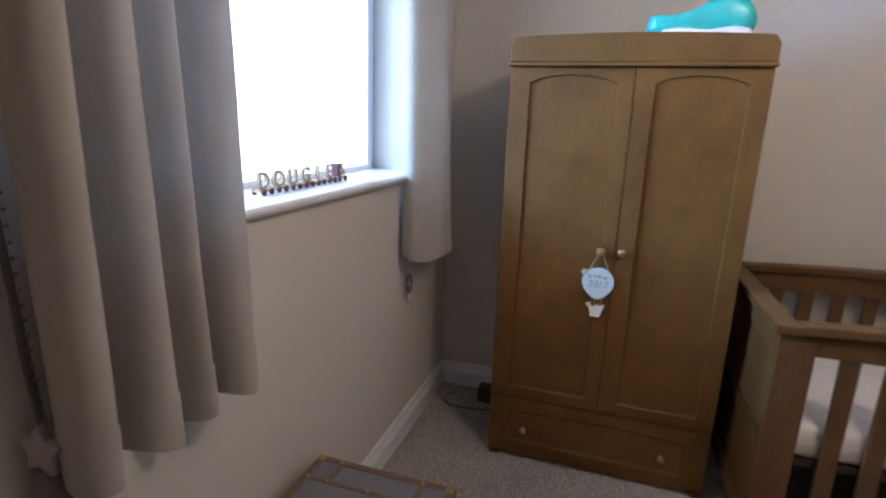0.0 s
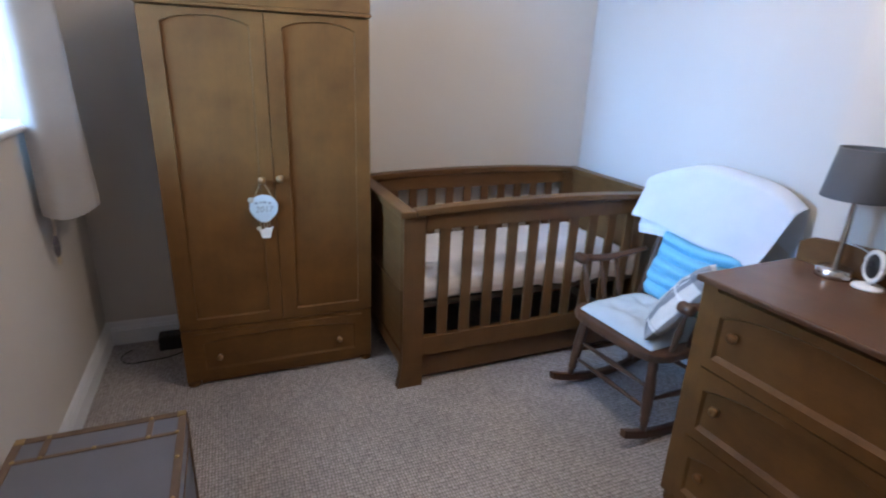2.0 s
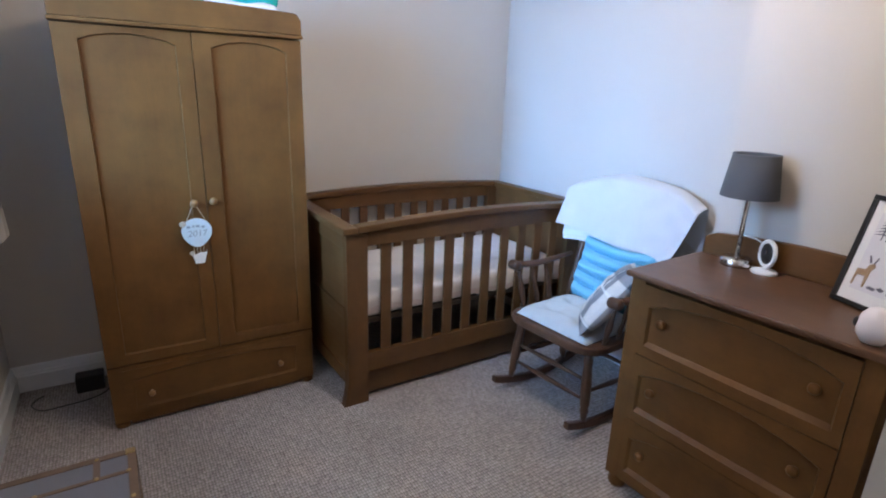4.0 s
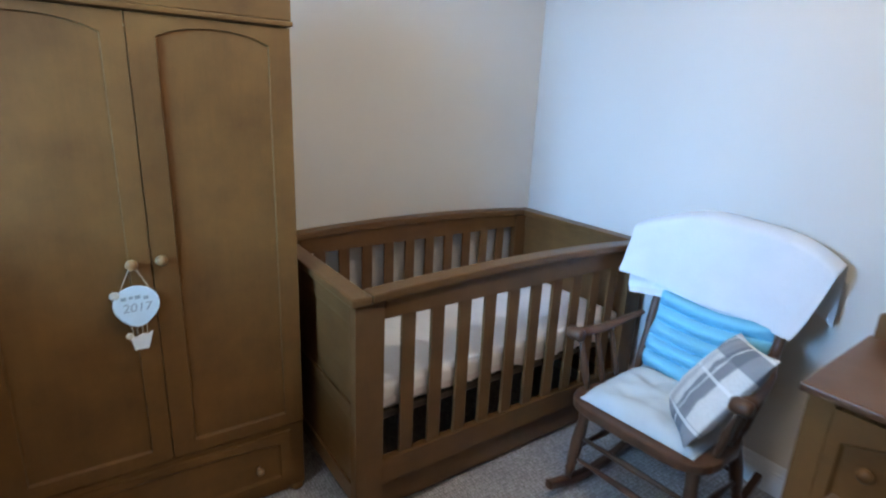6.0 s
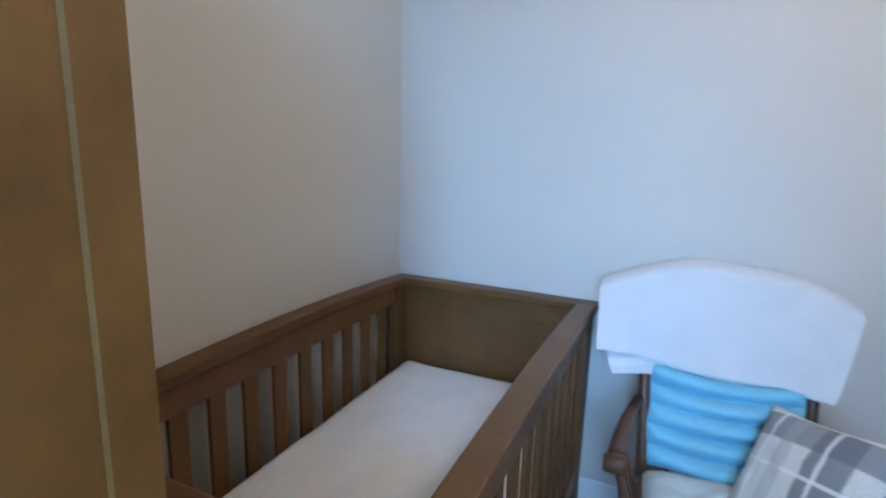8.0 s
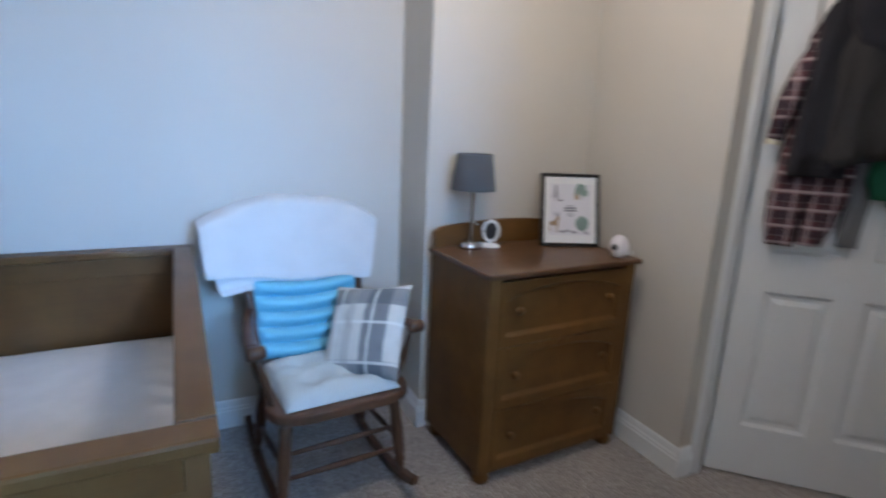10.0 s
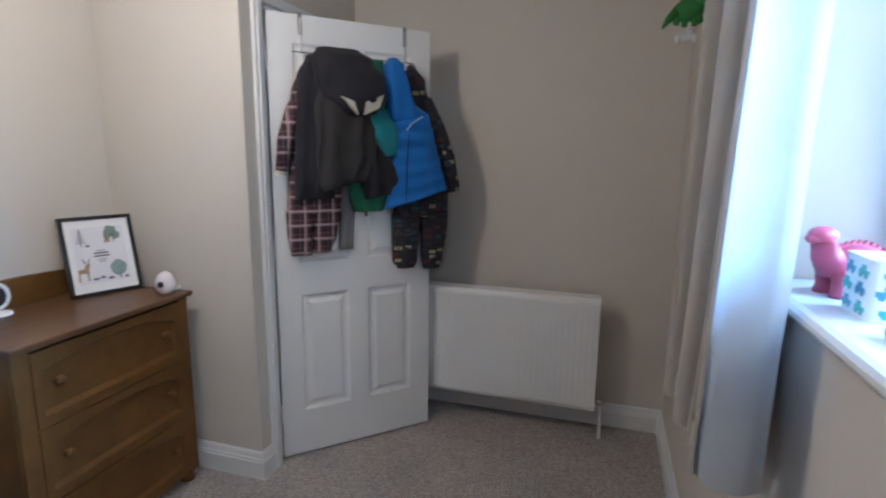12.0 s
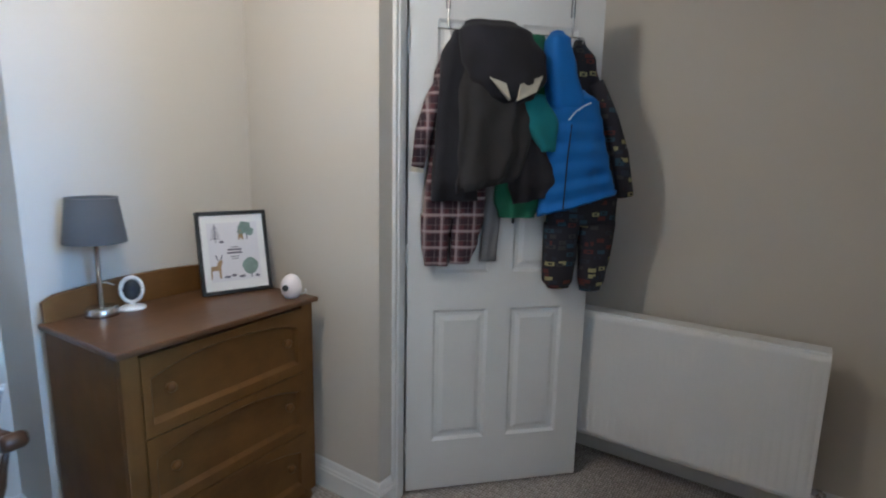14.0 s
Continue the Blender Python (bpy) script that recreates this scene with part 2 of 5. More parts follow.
setting("landing_floor", boxes((1.72, 2.78, -0.115, 0.690, -0.05, -0.004)), CARPET, "beige carpet beyond the door", "carpet")


def skirting(run, h=0.125):
    """A moulded skirting board along a run of floor points, the room on its left."""
    prof = [(0.0, 0.0), (0.019, 0.0), (0.019, 0.078), (0.015, 0.083), (0.015, 0.090), (0.010, 0.097), (0.008, 0.110), (0.006, 0.119), (0.0, h)]
    bm = bmesh.new()
    n = len(run)
    rows = []
    for i, p in enumerate(run):
        p = Vector(p)
        d0 = (p - Vector(run[i - 1])).normalized() if i else None
        d1 = (Vector(run[i + 1]) - p).normalized() if i < n - 1 else None
        n0 = Vector((-d0.y, d0.x)) if d0 else None
        n1 = Vector((-d1.y, d1.x)) if d1 else None
        if n0 is None:
            off = n1
        elif n1 is None:
            off = n0
        else:
            off = (n0 + n1) / (1 + n0.dot(n1))
        rows.append([bm.verts.new((p.x + off.x * a, p.y + off.y * a, b)) for a, b in prof])
    for a, b in zip(rows, rows[1:]):
        for k in range(len(prof) - 1):
            bm.faces.new((a[k], b[k], b[k + 1], a[k + 1]))
    for r in (rows[0], rows[-1]):
        bm.faces.new(r)
    return bm


setting("baseboard", skirting([(1.72, 0.797), (1.72, 0.867), (2.448, 0.867), (2.448, 1.69), (2.75, 1.69), (2.75, 3.42), (0.0, 3.42), (0.0, -0.115), (1.66, -0.115)]), GLOSS, "white gloss moulded skirting board", "skirting board")

# window: frame, glass, sill board
win = tagged(new("window_1"), "white framed window full of bright daylight", "window", kind="structure")
fx0, fx1 = -0.235, -0.185
part("window_frame", boxes((fx0, fx1, WY0, WY1, WZ0, WZ0 + 0.05), (fx0, fx1, WY0, WY1, WZ1 - 0.05, WZ1), (fx0, fx1, WY0, WY0 + 0.05, WZ0 + 0.05, WZ1 - 0.05), (fx0, fx1, WY1 - 0.05, WY1, WZ0 + 0.05, WZ1 - 0.05), bevel=0.004), WHITEP, win)
gm, gt, gb = node_mat("window_glass")
gb.inputs["Transmission Weight"].default_value, gb.inputs["Roughness"].default_value, gb.inputs["IOR"].default_value = 1.0, 0.0, 1.01
pane = part("pane", boxes((-0.214, -0.208, WY0 + 0.05, WY1 - 0.05, WZ0 + 0.05, WZ1 - 0.05)), gm, win)
pane.visible_shadow = False
nose = [(-0.185, WZ0), (0.018, WZ0), (0.028, WZ0 + 0.004), (0.034, WZ0 + 0.012), (0.034, WZ0 + 0.020), (0.028, WZ0 + 0.027), (0.018, WZ0 + 0.030), (-0.185, WZ0 + 0.030)]
part("window_sill", prism(nose, WY0 + 0.001, WY1 - 0.001, "y"), GLOSS, win, "white gloss rounded window board")
part("sill_horn", boxes((0.001, 0.033, WY0 - 0.05, WY0, WZ0 + 0.002, WZ0 + 0.028), bevel=0.006), GLOSS, win)
part("sill_horn", boxes((0.001, 0.033, WY1, WY1 + 0.05, WZ0 + 0.002, WZ0 + 0.028), bevel=0.006), GLOSS, win)
SILL = WZ0 + 0.030
setting("backdrop", boxes((-4.05, -4.0, -8, 30, -3, 8)), glow("overcast_sky_glow", (0.80, 0.93, 1.0), 4.6), "bright overcast daylight outside", "sky")

# door lining, architrave and the open leaf
setting("door_lining", boxes((1.722, 1.85, 0.718, 0.744, 0, 2.018), (1.722, 1.85, -0.058, -0.046, 0, 2.018), (1.722, 1.85, -0.046, 0.718, 1.998, 2.018)), GLOSS, "white painted door lining", "door frame")


def architrave(h):
    """Stepped moulding, 55 mm wide, up one side and across the head."""
    bm = boxes((1.704, 1.72, 0.780, 0.796, 0, h), (1.698, 1.72, 0.754, 0.780, 0, h), (1.708, 1.72, 0.730, 0.754, 0, h), bevel=0.003)
    box(bm, 1.704, 1.72, -0.112, 0.796, h, h + 0.016, 0.003)
    box(bm, 1.698, 1.72, -0.112, 0.780, h - 0.026, h - 0.001, 0.003)
    return bm


setting("architrave", architrave(2.045), GLOSS, "white gloss moulded door architrave", "door frame")


def panel_door(m):
    """Six-panel moulded door. Local x along the leaf from the hinge, -y the face seen."""
    w, h, th = 0.755, 1.981, 0.035
    d = tagged(new("door_1"), "white six-panel door standing open with coats over it", "door", kind="structure")
    d.matrix_basis = m
    st, mid, pw = 0.105, 0.095, (0.755 - 2 * 0.105 - 0.095) / 2
    rows = [(0.215, 0.775), (0.925, 1.485), (1.600, 1.865)]
    cols = [(st, st + pw), (st + pw + mid, w - st)]
    bm = bmesh.new()
    xs = [0, st, st + pw, st + pw + mid, w - st, w]
    for a, b in ((0, 1), (2, 3), (4, 5)):
        box(bm, xs[a], xs[b], 0, th, 0, h)
    zs = [0] + [v for r in rows for v in r] + [h]
    for a, b in cols:
        for k in range(0, len(zs), 2):
            box(bm, a, b, 0, th, zs[k], zs[k + 1])
        for z0, z1 in rows:
            # sunk moulding round a raised field
            c0, c1 = 0.0, 0.011
            ring = []
            for inset, depth in ((0, c0), (0.012, c1), (0.026, c1), (0.045, 0.002)):
                ring.append([bm.verts.new(p) for p in ((a + inset, depth, z0 + inset), (b - inset, depth, z0 + inset), (b - inset, depth, z1 - inset), (a + inset, depth, z1 - inset))])
            for r0, r1 in zip(ring, ring[1:]):
                for i in range(4):
                    bm.faces.new((r0[i], r0[(i + 1) % 4], r1[(i + 1) % 4], r1[i]))
            bm.faces.new(ring[-1])
            box(bm, a, b, th - 0.012, th, z0, z1)
    part("leaf", bm, GLOSS, d)
    for z in (0.22, 1.0, 1.78):
        part("hinge", lathe([(0.005, z - 0.045), (0.005, z + 0.045)], 10, pose(-0.002, -0.003, 0)), GLOSS, d)
    return d


ux, uy = 1.182 - 1.708, 0.172 - 0.718

LEAFDIR = math.atan2(uy, ux)
DOORM = Matrix.Translation((1.708, 0.718, 0.012)) @ Matrix.Rotation(LEAFDIR, 4, "Z")
panel_door(DOORM)


def knob(parent, m, material=None, r=0.016):
    """A turned wooden knob pointing along local z of m."""
    prof = [(r * 0.45, 0), (r * 0.42, 0.010), (r * 0.8, 0.014), (r, 0.021), (r * 0.93, 0.028), (r * 0.55, 0.033), (r * 0.1, 0.0345)]
    return part("knob", lathe(prof, 16, m), material or OAK, parent, "", True)


def arch_panel(x0, x1, z0, z1, rise, y, seg=10):
    """Outline of a panel whose top bows up by rise."""
    pts = [(x0, z0), (x1, z0)]
    for i in range(seg + 1):
        s = i / seg
        pts.append((x1 + (x0 - x1) * s, z1 + rise * (1 - (2 * s - 1) ** 2) ** 0.8))
    return pts


def frame_with_panel(parent, name, x0, x1, z0, z1, px0, px1, pz0, pz1, rise, front, depth, sink, mats, axis="y", sign=1, lip=0.005):
    """A board with a sunk panel that has an arched head. front: the face's place; depth goes back from it."""
    inner = arch_panel(px0, px1, pz0, pz1, rise, 0)
    outer = [(x0, z0), (x1, z0)] + [(x1 + (x0 - x1) * i / 10, z1) for i in range(11)]
    bm = bmesh.new()

    def at(a, b, c):
        return (a, c, b) if axis == "y" else (c, a, b)

    fo = [bm.verts.new(at(a, b, front)) for a, b in outer]
    fi = [bm.verts.new(at(a, b, front)) for a, b in inner]
    cx, cz = (px0 + px1) / 2, (pz0 + pz1) / 2
    fs = [bm.verts.new(at(a + (lip if a < cx else -lip), b + (2.2 * lip if b < cz else -lip), front + sign * sink)) for a, b in inner]
    bo = [bm.verts.new(at(a, b, front + sign * depth)) for a, b in outer]
    n = len(outer)
    for i in range(n):
        k = (i + 1) % n
        bm.faces.new((fo[i], fo[k], fi[k], fi[i]))
        bm.faces.new((fi[i], fi[k], fs[k], fs[i]))
        bm.faces.new((fo[k], fo[i], bo[i], bo[k]))
    bm.faces.new(fs)
    bm.faces.new(bo[::-1])
    return part(name, bm, mats, parent)


def wardrobe():
    w = thing("wardrobe", pose(0.8125, 2.874, 0), "brown stained wooden wardrobe with two arched-panel doors and a drawer", "wardrobe")
    hw, dp = 0.423, 0.435
    for x in (-hw, hw - 0.02):
        part("side_panel", boxes((x, x + 0.02, 0.0215, dp, 0.018, 1.583), bevel=0.002), OAK, w)
    part("bottom_board", boxes((-hw + 0.0205, hw - 0.0205, 0.03, dp, 0.035, 0.052)), OAKX, w)
    part("shelf_board", boxes((-hw + 0.0205, hw - 0.0205, 0.04, dp - 0.013, 0.268, 0.285)), OAKX, w)
    part("back_board", boxes((-hw + 0.0205, hw - 0.0205, dp - 0.012, dp, 0.053, 1.582)), OAK, w)
    # cornice with rounded ends and a bead below
    c = hw + 0.001
    pts = [(-c, 1.601), (c, 1.601)]
    for i in range(61):
        s = i / 60
        x = c - 2 * c * s
        e = min(1.0, (c - abs(x)) / 0.030)
        pts.append((x, 1.656 + 0.026 * math.sqrt(max(0, 1 - (1 - e) ** 2)) + 0.012 * (1 - (x / c) ** 2)))
    part("cornice", prism(pts, -0.012, 0.012, "y", 0.003), OAKX, w)
    for x in (-c, c - 0.02):
        part("cornice_side", boxes((x, x + 0.02, 0.0125, dp, 1.600, 1.652), bevel=0.003), OAKY, w)
    part("top_board", boxes((-c + 0.021, c - 0.021, 0.0125, dp, 1.650, 1.668)), OAKX, w)
    part("bead", boxes((-c - 0.004, c + 0.004, -0.018, dp, 1.586, 1.600), bevel=0.005), OAKX, w)
    # left door carries the meeting stile
    for x0, x1, p0, p1, name in ((-hw + 0.001, 0.006, -0.350, -0.047, "door"), (0.009, hw - 0.001, 0.074, 0.361, "door")):
        frame_with_panel(w, name, x0, x1, 0.286, 1.582, p0, p1, 0.330, 1.530, 0.030, 0.0, 0.020, 0.009, OAK, "y", 1, 0.0022)
    part("drawer_front", boxes((-hw + 0.001, hw - 0.001, 0.004, 0.021, 0.026, 0.280), bevel=0.002), OAKX, w)
    frame_with_panel(w, "drawer_panel", -hw + 0.05, hw - 0.05, 0.060, 0.262, -hw + 0.085, hw - 0.085, 0.080, 0.215, 0.022, -0.004, 0.007, 0.005, OAKX)
    part("plinth", boxes((-hw + 0.06, hw - 0.06, 0.008, 0.022, 0.014, 0.0255)), OAKX, w)
    for x in (-hw + 0.028, hw - 0.028):
        for y in (0.024, dp - 0.05):
            part("bun_foot", lathe([(0.020, 0), (0.027, 0.005), (0.028, 0.010), (0.024, 0.015), (0.024, 0.018)], 16, pose(x, y, 0)), OAK, w, "", True)
    out = pose(0, 0, 0, 90)
    for x, z, y in ((-0.042, 0.938, 0.0), (0.031, 0.942, 0.0)):
        knob(w, pose(x, y, z) @ out, LIGHTKNOB)
    for x in (-0.275, 0.259):
        knob(w, pose(x, -0.003, 0.150) @ out, LIGHTKNOB, 0.013)
    return w


LIGHTKNOB = wood("pale_turned_wood", (0.20, 0.105, 0.038), (0.33, 0.19, 0.08), "z", 0.35)
wardrobe()


def cot():
    """Cot bed; local x along its length, y from the open front to the wall."""
    c = thing("cot_bed", pose(1.283, 2.562, 0, 0, 0, 0.8), "brown stained wooden cot bed with slatted sides", "cot bed")
    L, D, T = 1.432, 0.800, 0.845

    def leg(x0, x1, y0, y1, flare_x, flare_y):
        bm = bmesh.new()
        rows = []
        for z, k in ((0.0, 1.0), (0.03, 0.7), (0.08, 0.25), (0.14, 0.0), (T - 0.03, 0.0)):
            ax0, ax1 = (x0 - flare_x * k, x1) if flare_x > 0 else (x0, x1 - flare_x * k)
            rows.append([bm.verts.new(p) for p in ((ax0, y0, z), (ax1, y0, z), (ax1, y1, z), (ax0, y1, z))])
        for a, b in zip(rows, rows[1:]):
            for i in range(4):
                bm.faces.new((a[i], a[(i + 1) % 4], b[(i + 1) % 4], b[i]))
        bm.faces.new(rows[0][::-1])
        bm.faces.new(rows[-1])
        return bm

    for x0, x1, fl in ((0.018, 0.115, 0.022), (L - 0.115, L - 0.018, -0.022)):
        for y0, y1 in ((0.012, 0.050), (D - 0.050, D - 0.012)):
            part("leg", leg(x0, x1, y0, y1, fl, 0), COT, c)
    # end panels between the legs, with a rail at the foot and one above
    for x0, x1 in ((0.022, 0.046), (L - 0.046, L - 0.022)):
        part("end_panel", boxes((x0 + 0.004, x1 - 0.004, 0.050, D - 0.050, 0.14, T - 0.10)), COTY, c)
        part("end_rail", boxes((x0 - 0.004, x1 + 0.004, 0.0505, D - 0.0505, T - 0.10, T - 0.031), bevel=0.003), COTY, c)
        part("end_rail", boxes((x0 - 0.004, x1 + 0.004, 0.0505, D - 0.0505, 0.10, 0.17), bevel=0.003), COTY, c)
        part("end_rail", boxes((x0 - 0.004, x1 + 0.004, 0.0505, D - 0.0505, 0.42, 0.47), bevel=0.003), COTY, c)
    # capping: straight at the ends, gently arched at front and back
    for x0, x1 in ((0.0, 0.068), (L - 0.068, L)):
        part("end_cap", boxes((x0, x1, -0.004, D + 0.004, T - 0.030, T), bevel=0.007), COTY, c)

    def arch(x):
        return 0.026 * (1 - ((x - L / 2) / (L / 2)) ** 2)

    for y0, y1, sy0, sy1 in ((-0.004, 0.062, 0.018, 0.044), (D - 0.062, D + 0.004, D - 0.044, D - 0.018)):
        top, under = [], []
        for i in range(25):
            x = 0.0685 + (L - 0.137) * i / 24
            top.append((x, T - 0.002 + arch(x)))
            under.append((x, T - 0.031 + arch(x)))
        part("rail_cap", prism(under + top[::-1], y0, y1, "y", 0.006), COTX, c)
        lo = [(0.116, T - 0.090), (L - 0.116, T - 0.090)]
        up = [(p[0], p[1] - 0.0005) for p in under if 0.116 <= p[0] <= L - 0.116]
        part("top_rail", prism(lo + up[::-1], sy0 - 0.002, sy1 + 0.002, "y", 0.002), COTX, c)
        part("bottom_rail", boxes((0.1155, L - 0.1155, sy0 - 0.002, sy1 + 0.002, 0.150, 0.245), bevel=0.003), COTX, c)
        for i in range(10):
            x = 0.211 + 0.1122 * i
            part("slat", boxes((x - 0.025, x + 0.025, sy0 + 0.006, sy1 - 0.006, 0.246, T - 0.091), bevel=0.002), COT, c)
    # under-cot panel set back, and the mattress base coloured as the shade below the mattress
    part("skirt_panel", boxes((0.1155, L - 0.1155, 0.050, 0.068, 0.022, 0.149), bevel=0.002), COTX, c)
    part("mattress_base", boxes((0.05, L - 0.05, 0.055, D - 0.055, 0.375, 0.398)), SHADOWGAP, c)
    return c


cot()


def soft_slab(x0, x1, y0, y1, z0, z1, r, puff, nx=40, ny=24, seed=0.0):
    """A stuffed flat body with rounded corners and a slightly uneven skin."""
    bm = bmesh.new()
    bmesh.ops.create_cube(bm, size=1.0, matrix=Matrix.Translation(((x0 + x1) / 2, (y0 + y1) / 2, (z0 + z1) / 2)) @ Matrix.Diagonal((x1 - x0, y1 - y0, z1 - z0, 1)))
    bmesh.ops.bevel(bm, geom=list(bm.edges), offset=r, segments=4, affect="EDGES", profile=0.5)
    bmesh.ops.subdivide_edges(bm, edges=[e for e in bm.edges if e.calc_length() > 0.08], cuts=12, use_grid_fill=True)
    for v in bm.verts:
        v.co += Vector((0, 0, 1)) * puff * noise.noise(Vector((v.co.x * 7 + seed, v.co.y * 7, v.co.z * 3)))
        v.co.y += 0.35 * puff * noise.noise(Vector((v.co.x * 16 + seed, v.co.z * 9, 4)))
    return bm


mt = thing("mattress", pose(1.283, 2.562, 0.398, 0, 0, 0.8), "white mattress with a pale fitted sheet in the cot", "mattress")
part("mattress_body", soft_slab(0.058, 1.374, 0.060, 0.740, 0.0, 0.105, 0.03, 0.006), SHEET, mt, "", True)
hem = sheet(lambda u, v: (0.07 + 1.29 * u, 0.056 - 0.004 * math.sin(60 * u) - 0.004 * v, 0.012 + 0.030 * v + 0.010 * math.sin(4.3 * u + 1) + 0.004 * math.sin(90 * u)), 160, 4)
part("sheet_hem", hem, fabric("pinkish_sheet_hem", (0.70, 0.62, 0.61)), mt, "gathered hem of the fitted sheet", True)


def drawers():
    """Chest of three drawers; built facing -x. Local y runs along its front."""
    c = thing("chest_of_drawers", pose(1.973, 1.301, 0, 0, 0, 2.6), "brown stained wooden chest of three arched-panel drawers with a raised back", "chest of drawers")
    hw, dp, T = 0.355, 0.445, 0.850
    for y in (-hw, hw - 0.02):
        part("side_panel", boxes((0.022, dp, y, y + 0.02, 0.05, T - 0.0205), bevel=0.002), OAK, c)
    part("rear_panel", boxes((dp - 0.012, dp - 0.001, -hw + 0.0205, hw - 0.0205, 0.05, T - 0.021)), OAK, c)
    part("bottom_board", boxes((0.03, dp - 0.013, -hw + 0.0205, hw - 0.0205, 0.052, 0.07)), OAKY, c)
    part("corner_stile", boxes((0.002, 0.0215, -hw, -hw + 0.052, 0.05, T - 0.0205), bevel=0.003), OAK, c)
    part("corner_stile", boxes((0.002, 0.0215, hw - 0.052, hw, 0.05, T - 0.0205), bevel=0.003), OAK, c)
    part("top", boxes((-0.018, dp + 0.002, -hw - 0.016, hw + 0.016, T - 0.020, T), bevel=0.006), TOPW, c)
    pts = [(-hw - 0.004, T + 0.0005), (hw + 0.004, T + 0.0005)]
    for i in range(21):
        s = i / 20
        y = (hw + 0.004) * (1 - 2 * s)
        e = min(1.0, ((hw + 0.004) - abs(y)) / 0.04)
        pts.append((y, T + 0.066 + 0.014 * math.sqrt(max(0, 1 - (1 - e) ** 2)) + 0.026 * (1 - (y / hw) ** 2)))
    part("back_board", prism(pts, dp - 0.022, dp, "x", 0.003), OAKY, c)
    zs = [(0.064, 0.310), (0.315, 0.562), (0.567, 0.815)]
    for z0, z1 in zs:
        frame_with_panel(c, "drawer", -hw + 0.053, hw - 0.053, z0, z1, -hw + 0.078, hw - 0.078, z0 + 0.036, z1 - 0.070, 0.044, -0.001, 0.022, 0.011, OAKY, "x", 1, 0.007)
        for y in (0.222, -0.222):
            knob(c, pose(0.0135, y, z0 + 0.135) @ pose(0, 0, 0, 0, -90), OAK, 0.0165)
    part("plinth", boxes((0.010, 0.022, -hw + 0.053, hw - 0.053, 0.045, 0.064)), OAKY, c)
    for x in (0.035, dp - 0.05):
        for y in (-hw + 0.035, hw - 0.035):
            part("bun_foot", lathe([(0.022, 0), (0.031, 0.008), (0.034, 0.022), (0.027, 0.040), (0.028, 0.050)], 16, pose(x, y, 0)), OAK, c, "", True)
    return c


drawers()


def radiator():
    r = thing("radiator", pose(0.334, 0.004, 0.166), "white ribbed panel radiator fixed to the wall", "radiator")
    L, hgt = 0.90, 0.573
    n = 30

    def face(u, v):
        k = u * n % 1.0
        groove = 0.0017 * math.exp(-((k - 0.5) / 0.16) ** 2)
        edge = 0.010 if v in (0.0, 1.0) else 0.0
        return (L * u, 0.098 - groove * (1 if 0.06 < v < 0.94 else 0) - edge, 0.0 + hgt * v)

    bm = bmesh.new()
    vs = [0.0, 0.015, 0.055, 0.075, 0.925, 0.945, 0.985, 1.0]
    us = sorted({i / (n * 8) for i in range(n * 8 + 1)})
    g = [[bm.verts.new(face(u, v)) for u in us] for v in vs]
    for j in range(len(vs) - 1):
        for i in range(len(us) - 1):
            bm.faces.new((g[j][i], g[j][i + 1], g[j + 1][i + 1], g[j + 1][i]))
    part("front_panel", bm, GLOSS, r, "", True)
    part("back_panel", boxes((0.004, L - 0.004, 0.010, 0.028, 0.004, hgt - 0.006), bevel=0.004), GLOSS, r)
    part("top_grille", boxes((0.0, L, 0.008, 0.090, hgt - 0.004, hgt + 0.006), bevel=0.002), GLOSS, r)
    for x in (0.0, L - 0.004):
        part("side_cover", boxes((x, x + 0.004, 0.012, 0.094, 0.0, hgt - 0.004)), GLOSS, r)
    for x in (0.2, 0.7):
        part("bracket", boxes((x, x + 0.03, -0.118, 0.0095, 0.1, 0.45)), GLOSS, r)
    v = part("valve", turned((-0.002, 0.045, 0.030), (-0.048, 0.045, 0.030), [(0, 0.011), (0.25, 0.011), (0.3, 0.015), (0.7, 0.015), (0.75, 0.008), (1.0, 0.008)]), CHROME, r, "chrome radiator valve", True)
    part("pipe", tube([(-0.030, 0.045, 0.028), (-0.030, 0.045, -0.166)], 0.0075, 10), GLOSS, r)
    return r


radiator()


